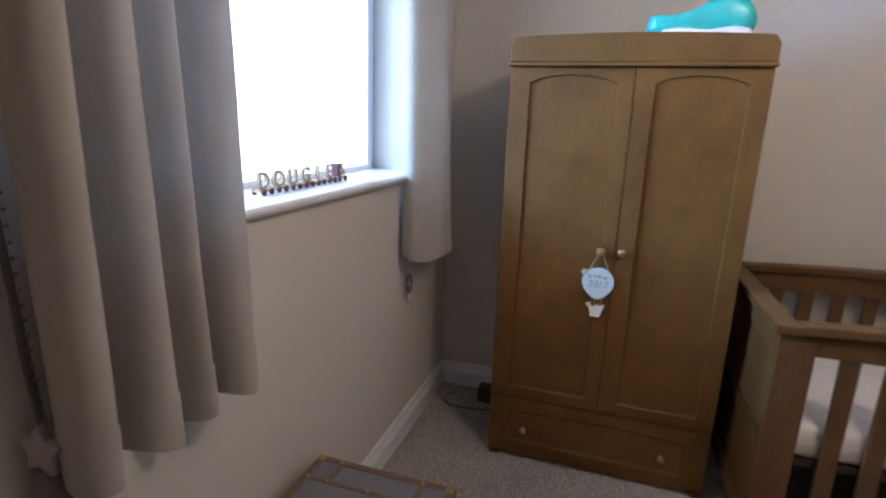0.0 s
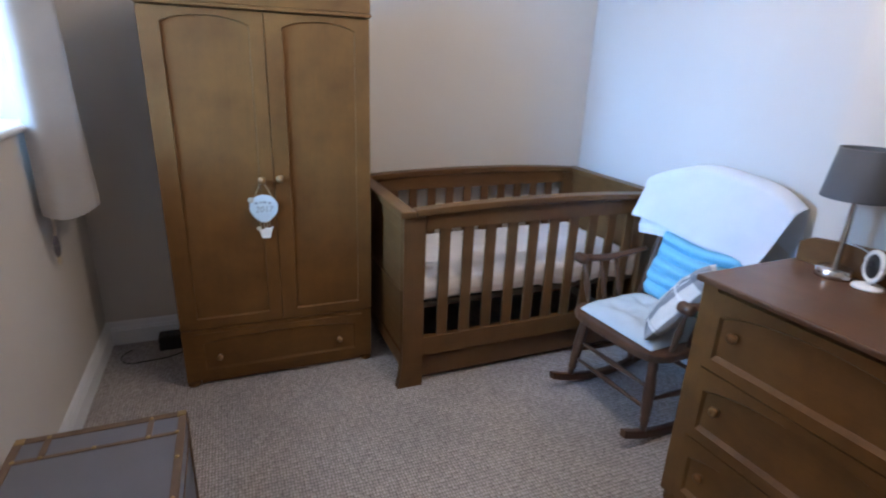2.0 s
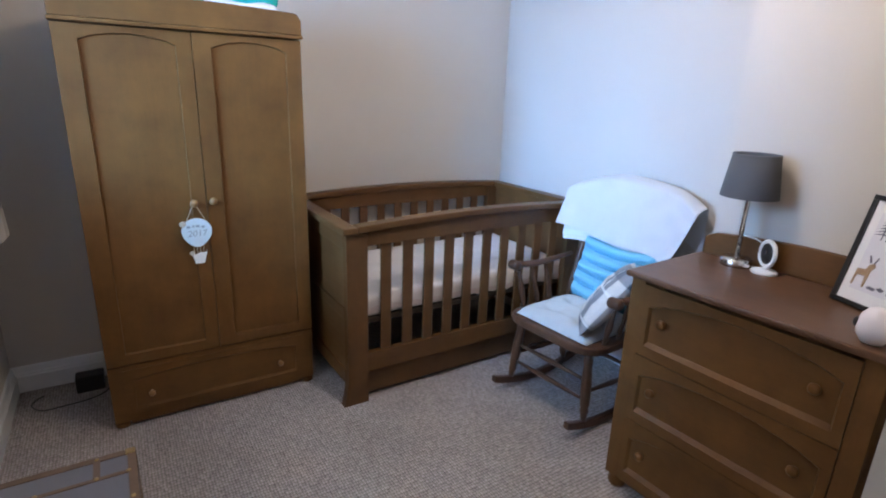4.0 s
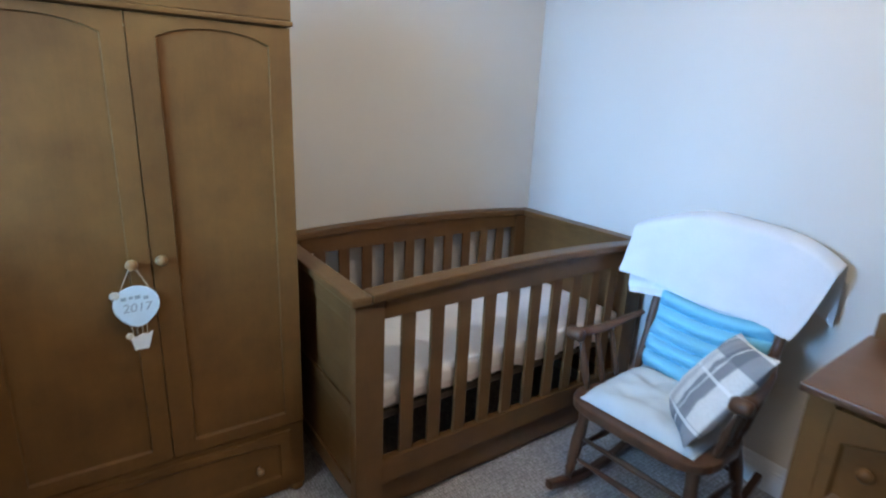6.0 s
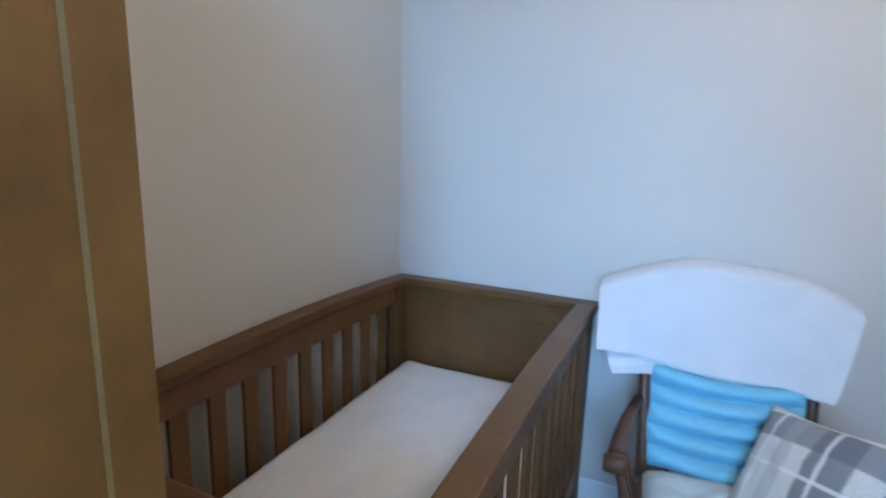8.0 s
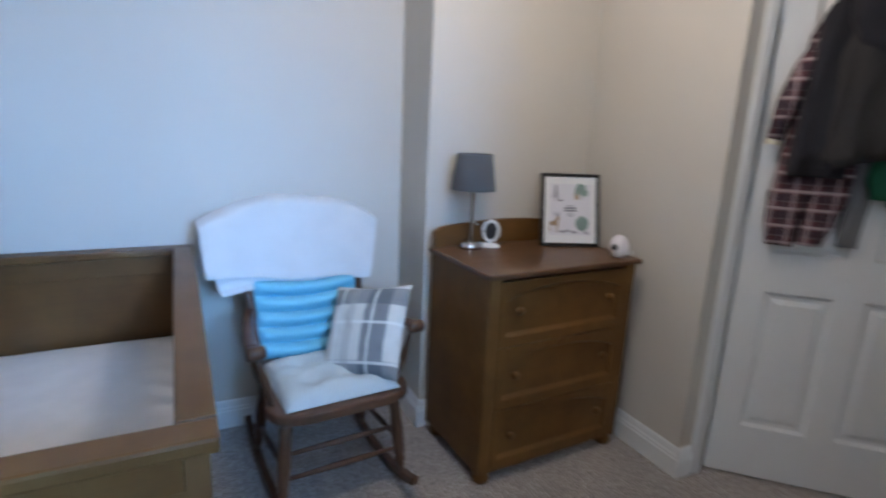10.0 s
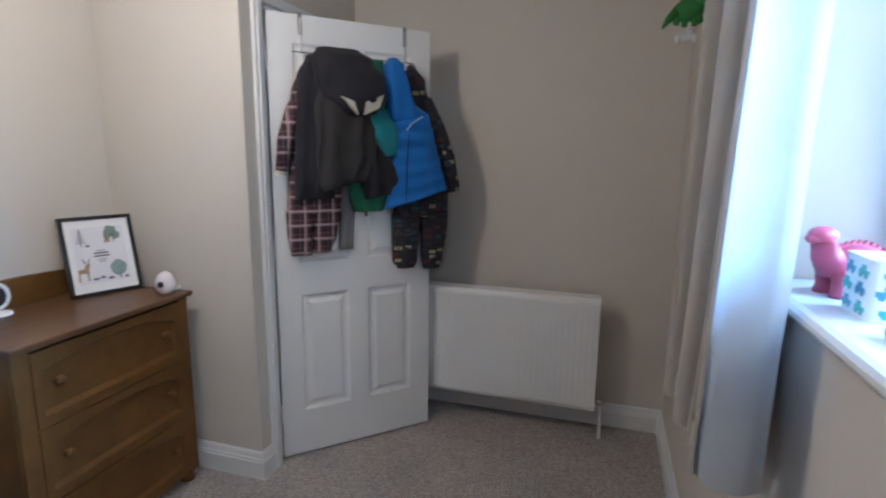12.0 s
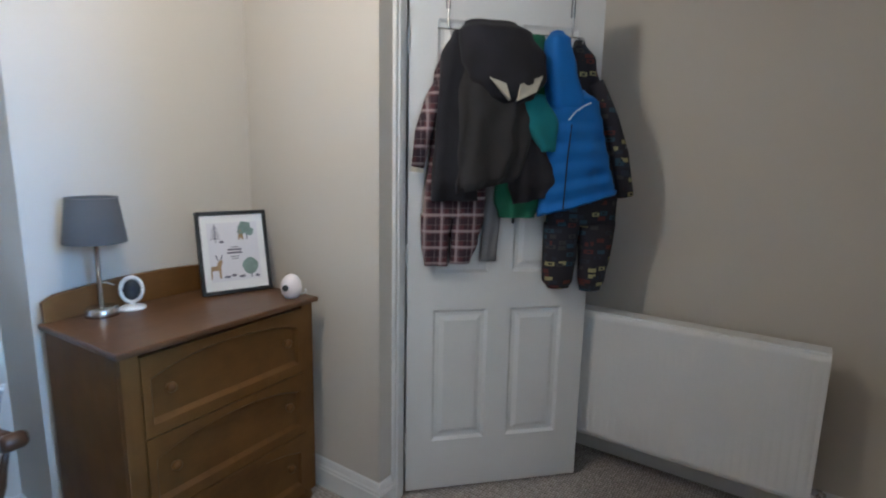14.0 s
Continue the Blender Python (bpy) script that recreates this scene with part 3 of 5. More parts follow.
def trunk():
    t = thing("storage_trunk", pose(0.262, 2.083, 0), "grey storage trunk with brown edging and brass studs", "trunk")
    w, L, hgt = 0.205, 0.78, 0.413
    part("body", boxes((-w, w, -L, 0, 0.0, hgt - 0.075), bevel=0.004), TRUNKC, t)
    part("lid", boxes((-w - 0.003, w + 0.003, -L - 0.003, 0.003, hgt - 0.073, hgt - 0.002), bevel=0.005), TRUNKC, t)
    e = 0.016
    z = hgt - 0.002
    strips = [((-w - 0.005, -w + e), (-L, 0)), ((w - e, w + 0.005), (-L, 0)), ((-w + e, w - e), (-e, 0.005)), ((-w + e, w - e), (-L - 0.005, -L + e)), ((-w + e, w - e), (-0.098, -0.086))]
    for (x0, x1), (y0, y1) in strips:
        part("edging", boxes((x0, x1, y0, y1, z - 0.004, z + 0.003), bevel=0.001), TRIM, t, "brown leather edging")
    for y0, y1 in ((-L - 0.005, -L + e), (-e, 0.005)):
        for x0, x1 in ((-w - 0.005, -w + e), (w - e, w + 0.005)):
            part("corner_strip", boxes((x0, x1, y0, y1, 0.0, z - 0.005), bevel=0.001), TRIM, t)
    for x in (-w - 0.005, w - 0.001):
        part("edging", boxes((x, x + 0.006, -L, 0, hgt - 0.080, hgt - 0.068)), TRIM, t)
    for x in (-0.13, 0.118):
        part("strap", boxes((x - 0.008, x + 0.008, -0.0855, -0.0165, z, z + 0.004), bevel=0.001), TRIM, t)
    studs = [(x, -0.008) for x in (-0.19, -0.13, 0.118, 0.19)] + [(x, -0.092) for x in (-0.19, -0.13, -0.01, 0.118, 0.19)] + [(x, y) for x in (-0.197, 0.197) for y in (-0.2, -0.35, -0.5, -0.65)]
    for x, y in studs:
        part("stud", lathe([(0.006, 0), (0.005, 0.002), (0.002, 0.0035)], 10, pose(x, y, z + 0.0035)), BRASSY, t)
    for x in (-w - 0.004, w - 0.020):
        part("corner_cap", boxes((x, x + 0.024, -0.018, 0.006, z - 0.022, z + 0.0055), bevel=0.003), BRASSY, t, "worn brass corner cap")
    return t


TRUNKC = surface("grey_trunk_cloth", (0.165, 0.165, 0.19), 0.75, 0.08, 5, 500, 0.25, 0.0006)
TRIM = surface("brown_leather_trim", (0.16, 0.10, 0.06), 0.6, 0.2, 30, 300, 0.2)
trunk()


def curtain(plan, z0, z1, seed, label, gather=1.0, taper=0.5, turn=1.0):
    """Lined curtain hanging in folds. plan: the (y, x) of its ridges and valleys along the wall."""
    y_mid = sum(p[0] for p in plan) / len(plan)
    c = thing("curtain", pose(0, y_mid, z0), label, "curtain", "window curtains")
    n = len(plan) - 1

    def line(u):
        s = min(u * n, n - 1e-6)
        i, k = int(s), s - int(s)
        p = [Vector(plan[min(max(q, 0), n)]) for q in (i - 1, i, i + 1, i + 2)]
        return 0.5 * (2 * p[1] + (p[2] - p[0]) * k + (2 * p[0] - 5 * p[1] + 4 * p[2] - p[3]) * k * k + (3 * p[1] - p[0] - 3 * p[2] + p[3]) * k ** 3)

    def f(u, v, off=0.0):
        q = line(u)
        if off:
            d = (line(min(1, u + 0.004)) - line(max(0, u - 0.004))).normalized()
            q = q + off * Vector((-d.y, d.x)) * -1
        k = 1 + (gather - 1) * v
        wob = 0.006 * math.sin(3.1 * v + 11 * u + seed) + 0.004 * noise.noise(Vector((u * 9, v * 4, seed)))
        flat = 1 - taper * (0.25 + 0.75 * min(1.0, 1.2 * u)) * min(1.0, v * (z1 - z0) / 0.95)
        return (max(0.006, q.y * flat + wob), (q.x - y_mid) * k + 0.4 * wob, (z1 - z0) * v + 0.010 * (1 - v) * math.sin(17 * u + seed))

    part("cloth", sheet(lambda u, v: f(u * turn, v), n * 10, 28), DRAPE, c, "", True)
    part("lining", sheet(lambda u, v: f(u, v, 0.007), n * 10, 28), LINING, c, "pale lining of the curtain", True)
    part("hem", sheet(lambda u, v: f(u * turn, 0.07 * v, -0.0022), n * 10, 3), DRAPE, c, "", True)
    return c


curtain([(1.402, 0.016), (1.376, 0.050), (1.354, 0.100), (1.350, 0.158), (1.384, 0.166), (1.416, 0.030), (1.456, 0.148), (1.500, 0.145), (1.524, 0.034), (1.568, 0.140), (1.598, 0.135), (1.620, 0.036), (1.646, 0.140), (1.672, 0.166), (1.710, 0.150), (1.738, 0.116), (1.750, 0.080), (1.742, 0.050)], 0.852, 2.26, 3, "grey beige lined curtain hanging in folds by the window", 1.02, 0.24, 0.80)
curtain([(2.760, 0.020), (2.755, 0.070), (2.790, 0.120), (2.845, 0.165), (2.885, 0.160), (2.900, 0.090), (2.945, 0.150), (2.985, 0.150), (3.000, 0.080), (3.040, 0.130), (3.065, 0.060)], 0.850, 2.26, 8, "pale lined curtain gathered beside the wardrobe", 1.0, 0.25)
rod = thing("curtain_rail", pose(0.09, 1.0, 2.28), "white metal curtain pole above the window", "curtain pole")
part("pole", tube([(0, 0, 0), (0, 2.2, 0)], 0.011, 10), CHROME, rod)
for y in (0.10, 2.1):
    part("bracket", boxes((-0.09, 0.004, y - 0.008, y + 0.008, -0.03, 0.014), bevel=0.002), CHROME, rod)


# ---- more materials ----
def stripe(t, comp, period, offset, width, soft=0.02):
    """1 inside a stripe of that width (share of the period), else 0."""
    w = mix_math(t, "ADD", comp, None, vb=offset)
    w = mix_math(t, "MULTIPLY", w, None, vb=1.0 / period)
    fr = t.nodes.new("ShaderNodeMath")
    fr.operation = "FRACT"
    t.links.new(w, fr.inputs[0])
    d = mix_math(t, "ABSOLUTE", mix_math(t, "SUBTRACT", fr.outputs[0], None, vb=0.5), None)
    r = t.nodes.new("ShaderNodeMapRange")
    r.inputs["From Min"].default_value, r.inputs["From Max"].default_value = width / 2 + soft, width / 2
    t.links.new(d, r.inputs["Value"])
    return r.outputs[0]


def plaid(name, base, bands, rough=0.9):
    """Checked cloth. bands: (axis, period, offset, width, strength, colour)."""
    m, t, b = node_mat(name)
    v = coords(t)
    s = t.nodes.new("ShaderNodeSeparateXYZ")
    t.links.new(v, s.inputs[0])
    col = ramp(t, noise_tex(t, v, 400, 1.0), [(0.3, mul(base, 0.85)), (0.7, mul(base, 1.15))]).outputs[0]
    for axis, period, offset, width, strength, c in bands:
        x = t.nodes.new("ShaderNodeMix")
        x.data_type = "RGBA"
        f = mix_math(t, "MULTIPLY", stripe(t, s.outputs["XYZ".index(axis)], period, offset, width), None, vb=strength)
        t.links.new(f, x.inputs[0])
        t.links.new(col, x.inputs[6])
        x.inputs[7].default_value = (*c, 1)
        col = x.outputs[2]
    t.links.new(col, b.inputs["Base Color"])
    b.inputs["Roughness"].default_value = rough
    add_bump(t, b, noise_tex(t, v, 600, 1.0), 0.2, 0.0008)
    return m


def printed(name, base, scale):
    """Dark cloth printed with small square motifs in several colours."""
    m, t, b = node_mat(name)
    v = coords(t, (0.85, 0.4, 1.7))
    vo = t.nodes.new("ShaderNodeTexVoronoi")
    vo.distance = "CHEBYCHEV"
    vo.inputs["Scale"].default_value, vo.inputs["Randomness"].default_value = scale, 0.85
    t.links.new(v, vo.inputs["Vector"])
    inside = mix_math(t, "LESS_THAN", vo.outputs["Distance"], None, vb=0.37)
    core = mix_math(t, "LESS_THAN", vo.outputs["Distance"], None, vb=0.16)
    sep = t.nodes.new("ShaderNodeSeparateColor")
    t.links.new(vo.outputs["Color"], sep.inputs[0])
    tint = ramp(t, sep.outputs[0], [(0.10, (0.018, 0.024, 0.040)), (0.32, (0.095, 0.020, 0.018)), (0.52, (0.022, 0.055, 0.085)), (0.66, (0.042, 0.038, 0.040)), (0.84, (0.34, 0.30, 0.14))])
    tint.color_ramp.interpolation = "CONSTANT"
    tone = ramp(t, sep.outputs[1], [(0.5, (0.01, 0.012, 0.02)), (0.9, (0.40, 0.38, 0.32))])
    tone.color_ramp.interpolation = "CONSTANT"
    x = t.nodes.new("ShaderNodeMix")
    x.data_type = "RGBA"
    t.links.new(inside, x.inputs[0])
    x.inputs[6].default_value = (*base, 1)
    t.links.new(tint.outputs[0], x.inputs[7])
    y = t.nodes.new("ShaderNodeMix")
    y.data_type = "RGBA"
    t.links.new(core, y.inputs[0])
    t.links.new(x.outputs[2], y.inputs[6])
    t.links.new(tone.outputs[0], y.inputs[7])
    t.links.new(y.outputs[2], b.inputs["Base Color"])
    b.inputs["Roughness"].default_value = 0.8
    add_bump(t, b, noise_tex(t, coords(t), 60, 2.0), 0.25, 0.004)
    return m


TOWEL = fabric("white_towelling", (0.62, 0.62, 0.63), 0.0, 260, 0.05, 0.95, 0.5)
BLUEC = fabric("pale_blue_cushion_cloth", (0.20, 0.50, 0.64), 0.0, 500)
SEATC = fabric("pale_blue_white_cushion_cloth", (0.50, 0.54, 0.54), 0.0, 500)
CHECK = plaid("grey_white_check_cloth", (0.62, 0.60, 0.56), [("X", 0.30, 0.09, 0.30, 0.80, (0.12, 0.135, 0.16)), ("Z", 0.30, 0.13, 0.26, 0.75, (0.12, 0.135, 0.16)), ("X", 0.15, 0.03, 0.05, 0.7, (0.78, 0.77, 0.74)), ("Z", 0.15, 0.02, 0.05, 0.7, (0.78, 0.77, 0.74)), ("X", 0.30, 0.20, 0.10, 0.5, (0.35, 0.34, 0.33))])
TARTAN = plaid("burgundy_tartan_cloth", (0.085, 0.026, 0.032), [("X", 0.062, 0.0, 0.40, 0.75, (0.030, 0.015, 0.024)), ("Z", 0.062, 0.01, 0.40, 0.75, (0.030, 0.015, 0.024)), ("X", 0.062, 0.038, 0.13, 0.50, (0.50, 0.40, 0.40)), ("Z", 0.062, 0.046, 0.13, 0.55, (0.50, 0.40, 0.40)), ("X", 0.031, 0.014, 0.06, 0.22, (0.50, 0.40, 0.40)), ("Z", 0.031, 0.006, 0.06, 0.22, (0.50, 0.40, 0.40))])
TRUCKS = printed("dark_vehicle_print_cloth", (0.013, 0.012, 0.020), 27)
CHARCOAL = fabric("charcoal_brown_cloth", (0.022, 0.0197, 0.0203), 0.0, 500, 0.25)
INK = fabric("navy_black_cloth", (0.011, 0.010, 0.015), 0.0, 500, 0.25)
COBALT = fabric("cobalt_blue_quilted_cloth", (0.004, 0.125, 0.430), 0.0, 350, 0.10, 0.75, 0.2)
GREENC = fabric("dark_green_cloth", (0.012, 0.120, 0.060), 0.0, 400, 0.2)
TEALC = fabric("teal_cloth", (0.010, 0.165, 0.190), 0.0, 400, 0.15)
GREYC = fabric("grey_jersey_cloth", (0.17, 0.165, 0.17), 0.0, 500)
CREAMF = fabric("cream_fleece", (0.52, 0.48, 0.38), 0.0, 300, 0.15, 0.95, 0.6)
SHADEC = fabric("dark_grey_lampshade_cloth", (0.105, 0.107, 0.115), 0.06, 500, 0.06)
BLACKF = surface("black_frame_paint", (0.012, 0.012, 0.013), 0.35, 0.1)
PAPER = surface("white_paper", (0.80, 0.79, 0.80), 0.7, 0.02, bump=0)
PRINTG = surface("grey_green_print", (0.22, 0.30, 0.28), 0.7, 0.2, 60)
PRINTB = surface("tan_brown_print", (0.36, 0.24, 0.14), 0.7, 0.15, 60)
PRINTK = surface("slate_print", (0.16, 0.15, 0.20), 0.7, 0.15, 60)
PINK = surface("matt_pink_ceramic", (0.50, 0.085, 0.14), 0.5, 0.08, 14, 200, 0.1)
TINW = surface("white_painted_tin", (0.78, 0.79, 0.78), 0.3, 0.02, bump=0)
TINB = surface("blue_print", (0.06, 0.26, 0.38), 0.4, 0.2, 40)
TINT = surface("teal_print", (0.05, 0.38, 0.36), 0.4, 0.2, 40)
TEALP = surface("turquoise_plastic_film", (0.02, 0.46, 0.42), 0.25, 0.15, 25, 90, 0.5, 0.003)
WHITEF = surface("white_plastic_film", (0.78, 0.76, 0.80), 0.25, 0.08, 25, 90, 0.5, 0.003)
LETTERW = wood("pale_letter_wood", (0.34, 0.24, 0.15), (0.52, 0.40, 0.27), "z", 0.5)
WHEELW = surface("dark_red_painted_wood", (0.13, 0.045, 0.045), 0.45, 0.2, 40)
STRING = surface("jute_string", (0.55, 0.46, 0.33), 0.9, 0.15, 200)


def blob(bm, c, r, seg=12, rings=8, lump=0.0, seed=0.0):
    """An uneven rounded lump."""
    res = bmesh.ops.create_uvsphere(bm, u_segments=seg, v_segments=rings, radius=1.0)
    for v in res["verts"]:
        d = v.co.normalized()
        k = 1 + lump * noise.noise(d * 2.2 + Vector((seed, 0, 0)))
        v.co = Vector(c) + Vector((d.x * r[0], d.y * r[1], d.z * r[2])) * k
    return bm


# ---- rocking chair and what lies on it ----
CHAIR = pose(2.270, 2.150, 0, 0, 0, 5)


def rocking_chair():
    """Windsor rocking chair; faces local -x."""
    c = thing("rocking_chair", CHAIR, "dark brown wooden spindle-back rocking chair", "rocking chair")
    leg = [(0, 0.013), (0.10, 0.015), (0.16, 0.020), (0.20, 0.016), (0.24, 0.021), (0.55, 0.024), (0.80, 0.019), (0.86, 0.022), (1.0, 0.016)]
    spin = [(0, 0.007), (0.25, 0.011), (0.5, 0.009), (0.8, 0.008), (1.0, 0.006)]
    # saddle seat
    pts = []
    for i in range(28):
        a = 2 * math.pi * i / 28
        cx, sy = math.cos(a), math.sin(a)
        pts.append((-0.015 + 0.225 * math.copysign(abs(cx) ** 0.45, cx), (0.262 - 0.03 * (cx > 0)) * math.copysign(abs(sy) ** 0.45, sy)))
    part("seat", prism(pts, 0.372, 0.408, "z", 0.010), DARKW, c)
    # rockers
    for y in (-0.225, 0.225):
        run, low = [], []
        for i in range(21):
            x = -0.30 + 0.68 * i / 20
            z = 0.30 * ((x - 0.03) / 0.72) ** 2
            run.append((x, z + 0.034))
            low.append((x, z))
        part("rocker", prism(low + run[::-1], y - 0.014, y + 0.014, "y", 0.005), DARKW, c)
    foot = {}
    for x, xt in ((-0.185, -0.160), (0.205, 0.130)):
        for s in (-1, 1):
            z0 = 0.30 * ((x - 0.03) / 0.72) ** 2 + 0.030
            p, q = (x, 0.225 * s, z0), (xt, 0.195 * s, 0.374)
            foot[(x, s)] = (Vector(p), Vector(q))
            part("leg", turned(p, q, leg), DARKW, c, "", True)
    mid = lambda k, s: foot[k][0].lerp(foot[k][1], s)
    bar = [(0, 0.007), (0.3, 0.010), (0.5, 0.013), (0.7, 0.010), (1, 0.007)]
    for s in (-1, 1):
        part("stretcher", turned(mid((-0.185, s), 0.42), mid((0.205, s), 0.36), bar), DARKW, c, "", True)
    for x, s in ((-0.185, 0.30), (-0.185, 0.58), (0.205, 0.45)):
        part("stretcher", turned(mid((x, -1), s), mid((x, 1), s), bar), DARKW, c, "", True)

    # back: posts, spindles, bowed crest
    def crest(y, z):
        return 0.195 + 0.19 * (z - 0.408) / 0.6 - 0.035 * (y / 0.25) ** 2 + 0.02
    for y in (-0.225, 0.225):
        part("back_post", turned((0.165, y * 0.92, 0.405), (crest(y, 0.94), y * 1.05, 0.945), [(0, 0.012), (0.12, 0.018), (0.3, 0.014), (0.36, 0.018), (0.8, 0.013), (1, 0.010)]), DARKW, c, "", True)
    for y in (-0.15, -0.09, -0.03, 0.03, 0.09, 0.15):
        part("spindle", turned((0.185, y * 0.9, 0.405), (crest(y, 0.95), y, 0.955), spin, 10), DARKW, c, "", True)

    def rail(u, v):
        y = -0.285 + 0.57 * u
        top = 1.018 - 0.050 * abs(2 * u - 1) ** 2.4
        zc, hh = (top + 0.93) / 2, (top - 0.93) / 2
        a = 2 * math.pi * v
        return (crest(y, zc) + 0.012 * math.cos(a), y, zc + hh * math.sin(a))
    part("crest_rail", sheet(rail, 24, 12), DARKW, c, "", True)
    # arms with rolled ends
    for s in (-1, 1):
        pa = [(0.195, 0.235 * s, 0.640), (0.10, 0.262 * s, 0.618), (0.0, 0.276 * s, 0.606), (-0.09, 0.282 * s, 0.612), (-0.145, 0.284 * s, 0.624)]
        part("arm", tube(pa, [0.014, 0.019, 0.023, 0.024, 0.020], 12, None, 0.62), DARKW, c, "", True)
        part("arm_scroll", turned((-0.155, 0.284 * s - 0.030, 0.618), (-0.155, 0.284 * s + 0.030, 0.618), [(0, 0.018), (0.15, 0.024), (0.85, 0.024), (1, 0.018)], 16), DARKW, c, "", True)
        for x in (-0.135, -0.04, 0.05):
            part("arm_spindle", turned((x + 0.015, 0.232 * s, 0.405), (x, 0.278 * s, 0.606), [(0, 0.008), (0.2, 0.012), (0.45, 0.016 if x < -0.1 else 0.010), (0.7, 0.010), (1, 0.008)], 10), DARKW, c, "", True)
    return c


rocking_chair()

bc = thing("back_cushion", CHAIR @ pose(0.176, 0, 0.43, 0, 19), "pale blue ribbed pad tied to the chair back", "cushion")


def ribs(u, v):
    y = -0.205 + 0.41 * u
    z = 0.015 + 0.300 * v
    k = abs(math.sin(math.pi * v * 5.0)) ** 0.75
    e = (1 - abs(2 * u - 1) ** 6) ** 0.5
    return (-0.006 - 0.040 * k * e - 0.006 * math.sin(5 * u + 9 * v), y, z - 0.018 * math.sin(math.pi * u))


part("pad", sheet(ribs, 30, 70), BLUEC, bc, "", True)
part("pad_back", boxes((0.004, 0.014, -0.198, 0.198, 0.006, 0.308), bevel=0.003), BLUEC, bc)

sc = thing("seat_cushion", CHAIR @ pose(-0.005, 0, 0.409), "pale blue and white tufted pad on the chair seat", "cushion")


def tuft(top):
    def f(u, v):
        x, y = -0.195 + 0.37 * u, -0.205 + 0.41 * v
        e = max(0.0, (1 - abs(2 * u - 1) ** 5) * (1 - abs(2 * v - 1) ** 5)) ** 0.5
        dim = sum(math.exp(-(((u - a) * 0.37) ** 2 + ((v - b) * 0.41) ** 2) / 0.0016) for a in (0.32, 0.70) for b in (0.30, 0.70))
        return (x, y, (0.050 * e * (1 - 0.5 * dim) + 0.006 * noise.noise(Vector((9 * u, 9 * v, 1))) * e + 0.004) if top else 0.002)
    return f


part("pad", sheet(tuft(True), 36, 36), SEATC, sc, "", True)
part("pad_base", sheet(tuft(False), 4, 4), SEATC, sc)


def pillow(name, m, w, h, thick, material, label):
    """A square stuffed pillow standing in its local xz plane."""
    p = thing(name, m, label, "pillow")

    def side(s):
        def f(u, v):
            a, b = 2 * u - 1, 2 * v - 1
            e = (max(0.0, 1 - abs(a) ** 2.6) * max(0.0, 1 - abs(b) ** 2.6)) ** 0.55
            pin = 1 - 0.07 * (1 - abs(a) ** 2) * abs(b) ** 3
            pin2 = 1 - 0.07 * (1 - abs(b) ** 2) * abs(a) ** 3
            wr = 0.008 * noise.noise(Vector((5 * a, 5 * b, 3 * s))) * e
            return (w / 2 * a * pin2, s * (thick / 2 * e + wr), h / 2 * (1 + b * pin))
        return f
    part("front", sheet(side(-1), 30, 30), material, p, "", True)
    part("back", sheet(side(1), 30, 30), material, p, "", True)
    return p


pillow("pillow", CHAIR @ pose(-0.095, -0.080, 0.420, 0, 0, -142) @ pose(0, 0, 0, -36, -10), 0.335, 0.37, 0.11, CHECK, "grey and white checked square pillow leaning on the chair")

tw = thing("towel", CHAIR, "white towel draped over the rocking chair back", "towel")


def drape(low_l, low_r, y_l, y_r, off, back):
    """Cloth hanging down the front of the chair back, over its crest and a little way down behind."""
    def f(u, v):
        k = 2 * u - 1
        top = 1.033 - 0.088 * abs(k) ** 2.4 + 0.004 * math.sin(13 * u)
        lo = low_r + (low_l - low_r) * u + 0.006 * math.sin(9 * u)
        y_top, y_low = 0.030 + 0.352 * k, y_r + (y_l - y_r) * u
        x_top = 0.352 - 0.030 * k * k - off
        if v < 0.62:
            t_ = v / 0.62
            fold = 0.007 * math.sin(11 * u + 3 * t_) * (1 - t_) + 0.004 * noise.noise(Vector((u * 7, t_ * 5, off * 90)))
            return (x_top - 0.085 * (1 - t_) + fold, y_low + (y_top - y_low) * t_ ** 0.7, lo + (top - lo) * t_)
        t_ = (v - 0.62) / 0.38
        a = min(1.0, t_ * 3) * math.pi / 2
        return (x_top + off + 0.066 * math.sin(a), y_top, top + 0.010 * math.sin(2 * a) - max(0, t_ - 0.3) * back)
    return f


part("cloth", sheet(drape(0.764, 0.708, 0.372, -0.255, 0.020, 0.30), 56, 40), TOWEL, tw, "", True)
part("cloth_under", sheet(drape(0.690, 0.705, 0.318, -0.235, 0.008, 0.22), 56, 36), TOWEL, tw, "lower fold of the towel with a woven band", True)
part("woven_band", sheet(lambda u, v: tuple(p + q for p, q in zip(drape(0.690, 0.705, 0.318, -0.235, 0.008, 0.22)(u, 0.05 + 0.05 * v), (-0.002, 0, 0))), 56, 3), fabric("ribbed_band", (0.66, 0.68, 0.69), 0.0, 150), tw, "", True)

# ---- on the chest of drawers ----
DT = 0.850
tl = thing("table_lamp", pose(2.343, 1.530, DT) @ Matrix.Diagonal((1.05, 1.05, 1.03, 1)), "small lamp with dark grey shade and chrome stem", "table lamp")
part("base", lathe([(0.047, 0), (0.048, 0.006), (0.047, 0.024), (0.042, 0.028), (0.008, 0.030)], 28), CHROME, tl, "chrome disc base", True)
part("stem", lathe([(0.0075, 0.029), (0.0075, 0.245), (0.012, 0.248), (0.012, 0.280)], 14), CHROME, tl, "", True)
part("shade", lathe([(0.086, 0.236), (0.0865, 0.238), (0.069, 0.374), (0.068, 0.376), (0.067, 0.374), (0.084, 0.238)], 40), SHADEC, tl, "dark grey drum shade", True)
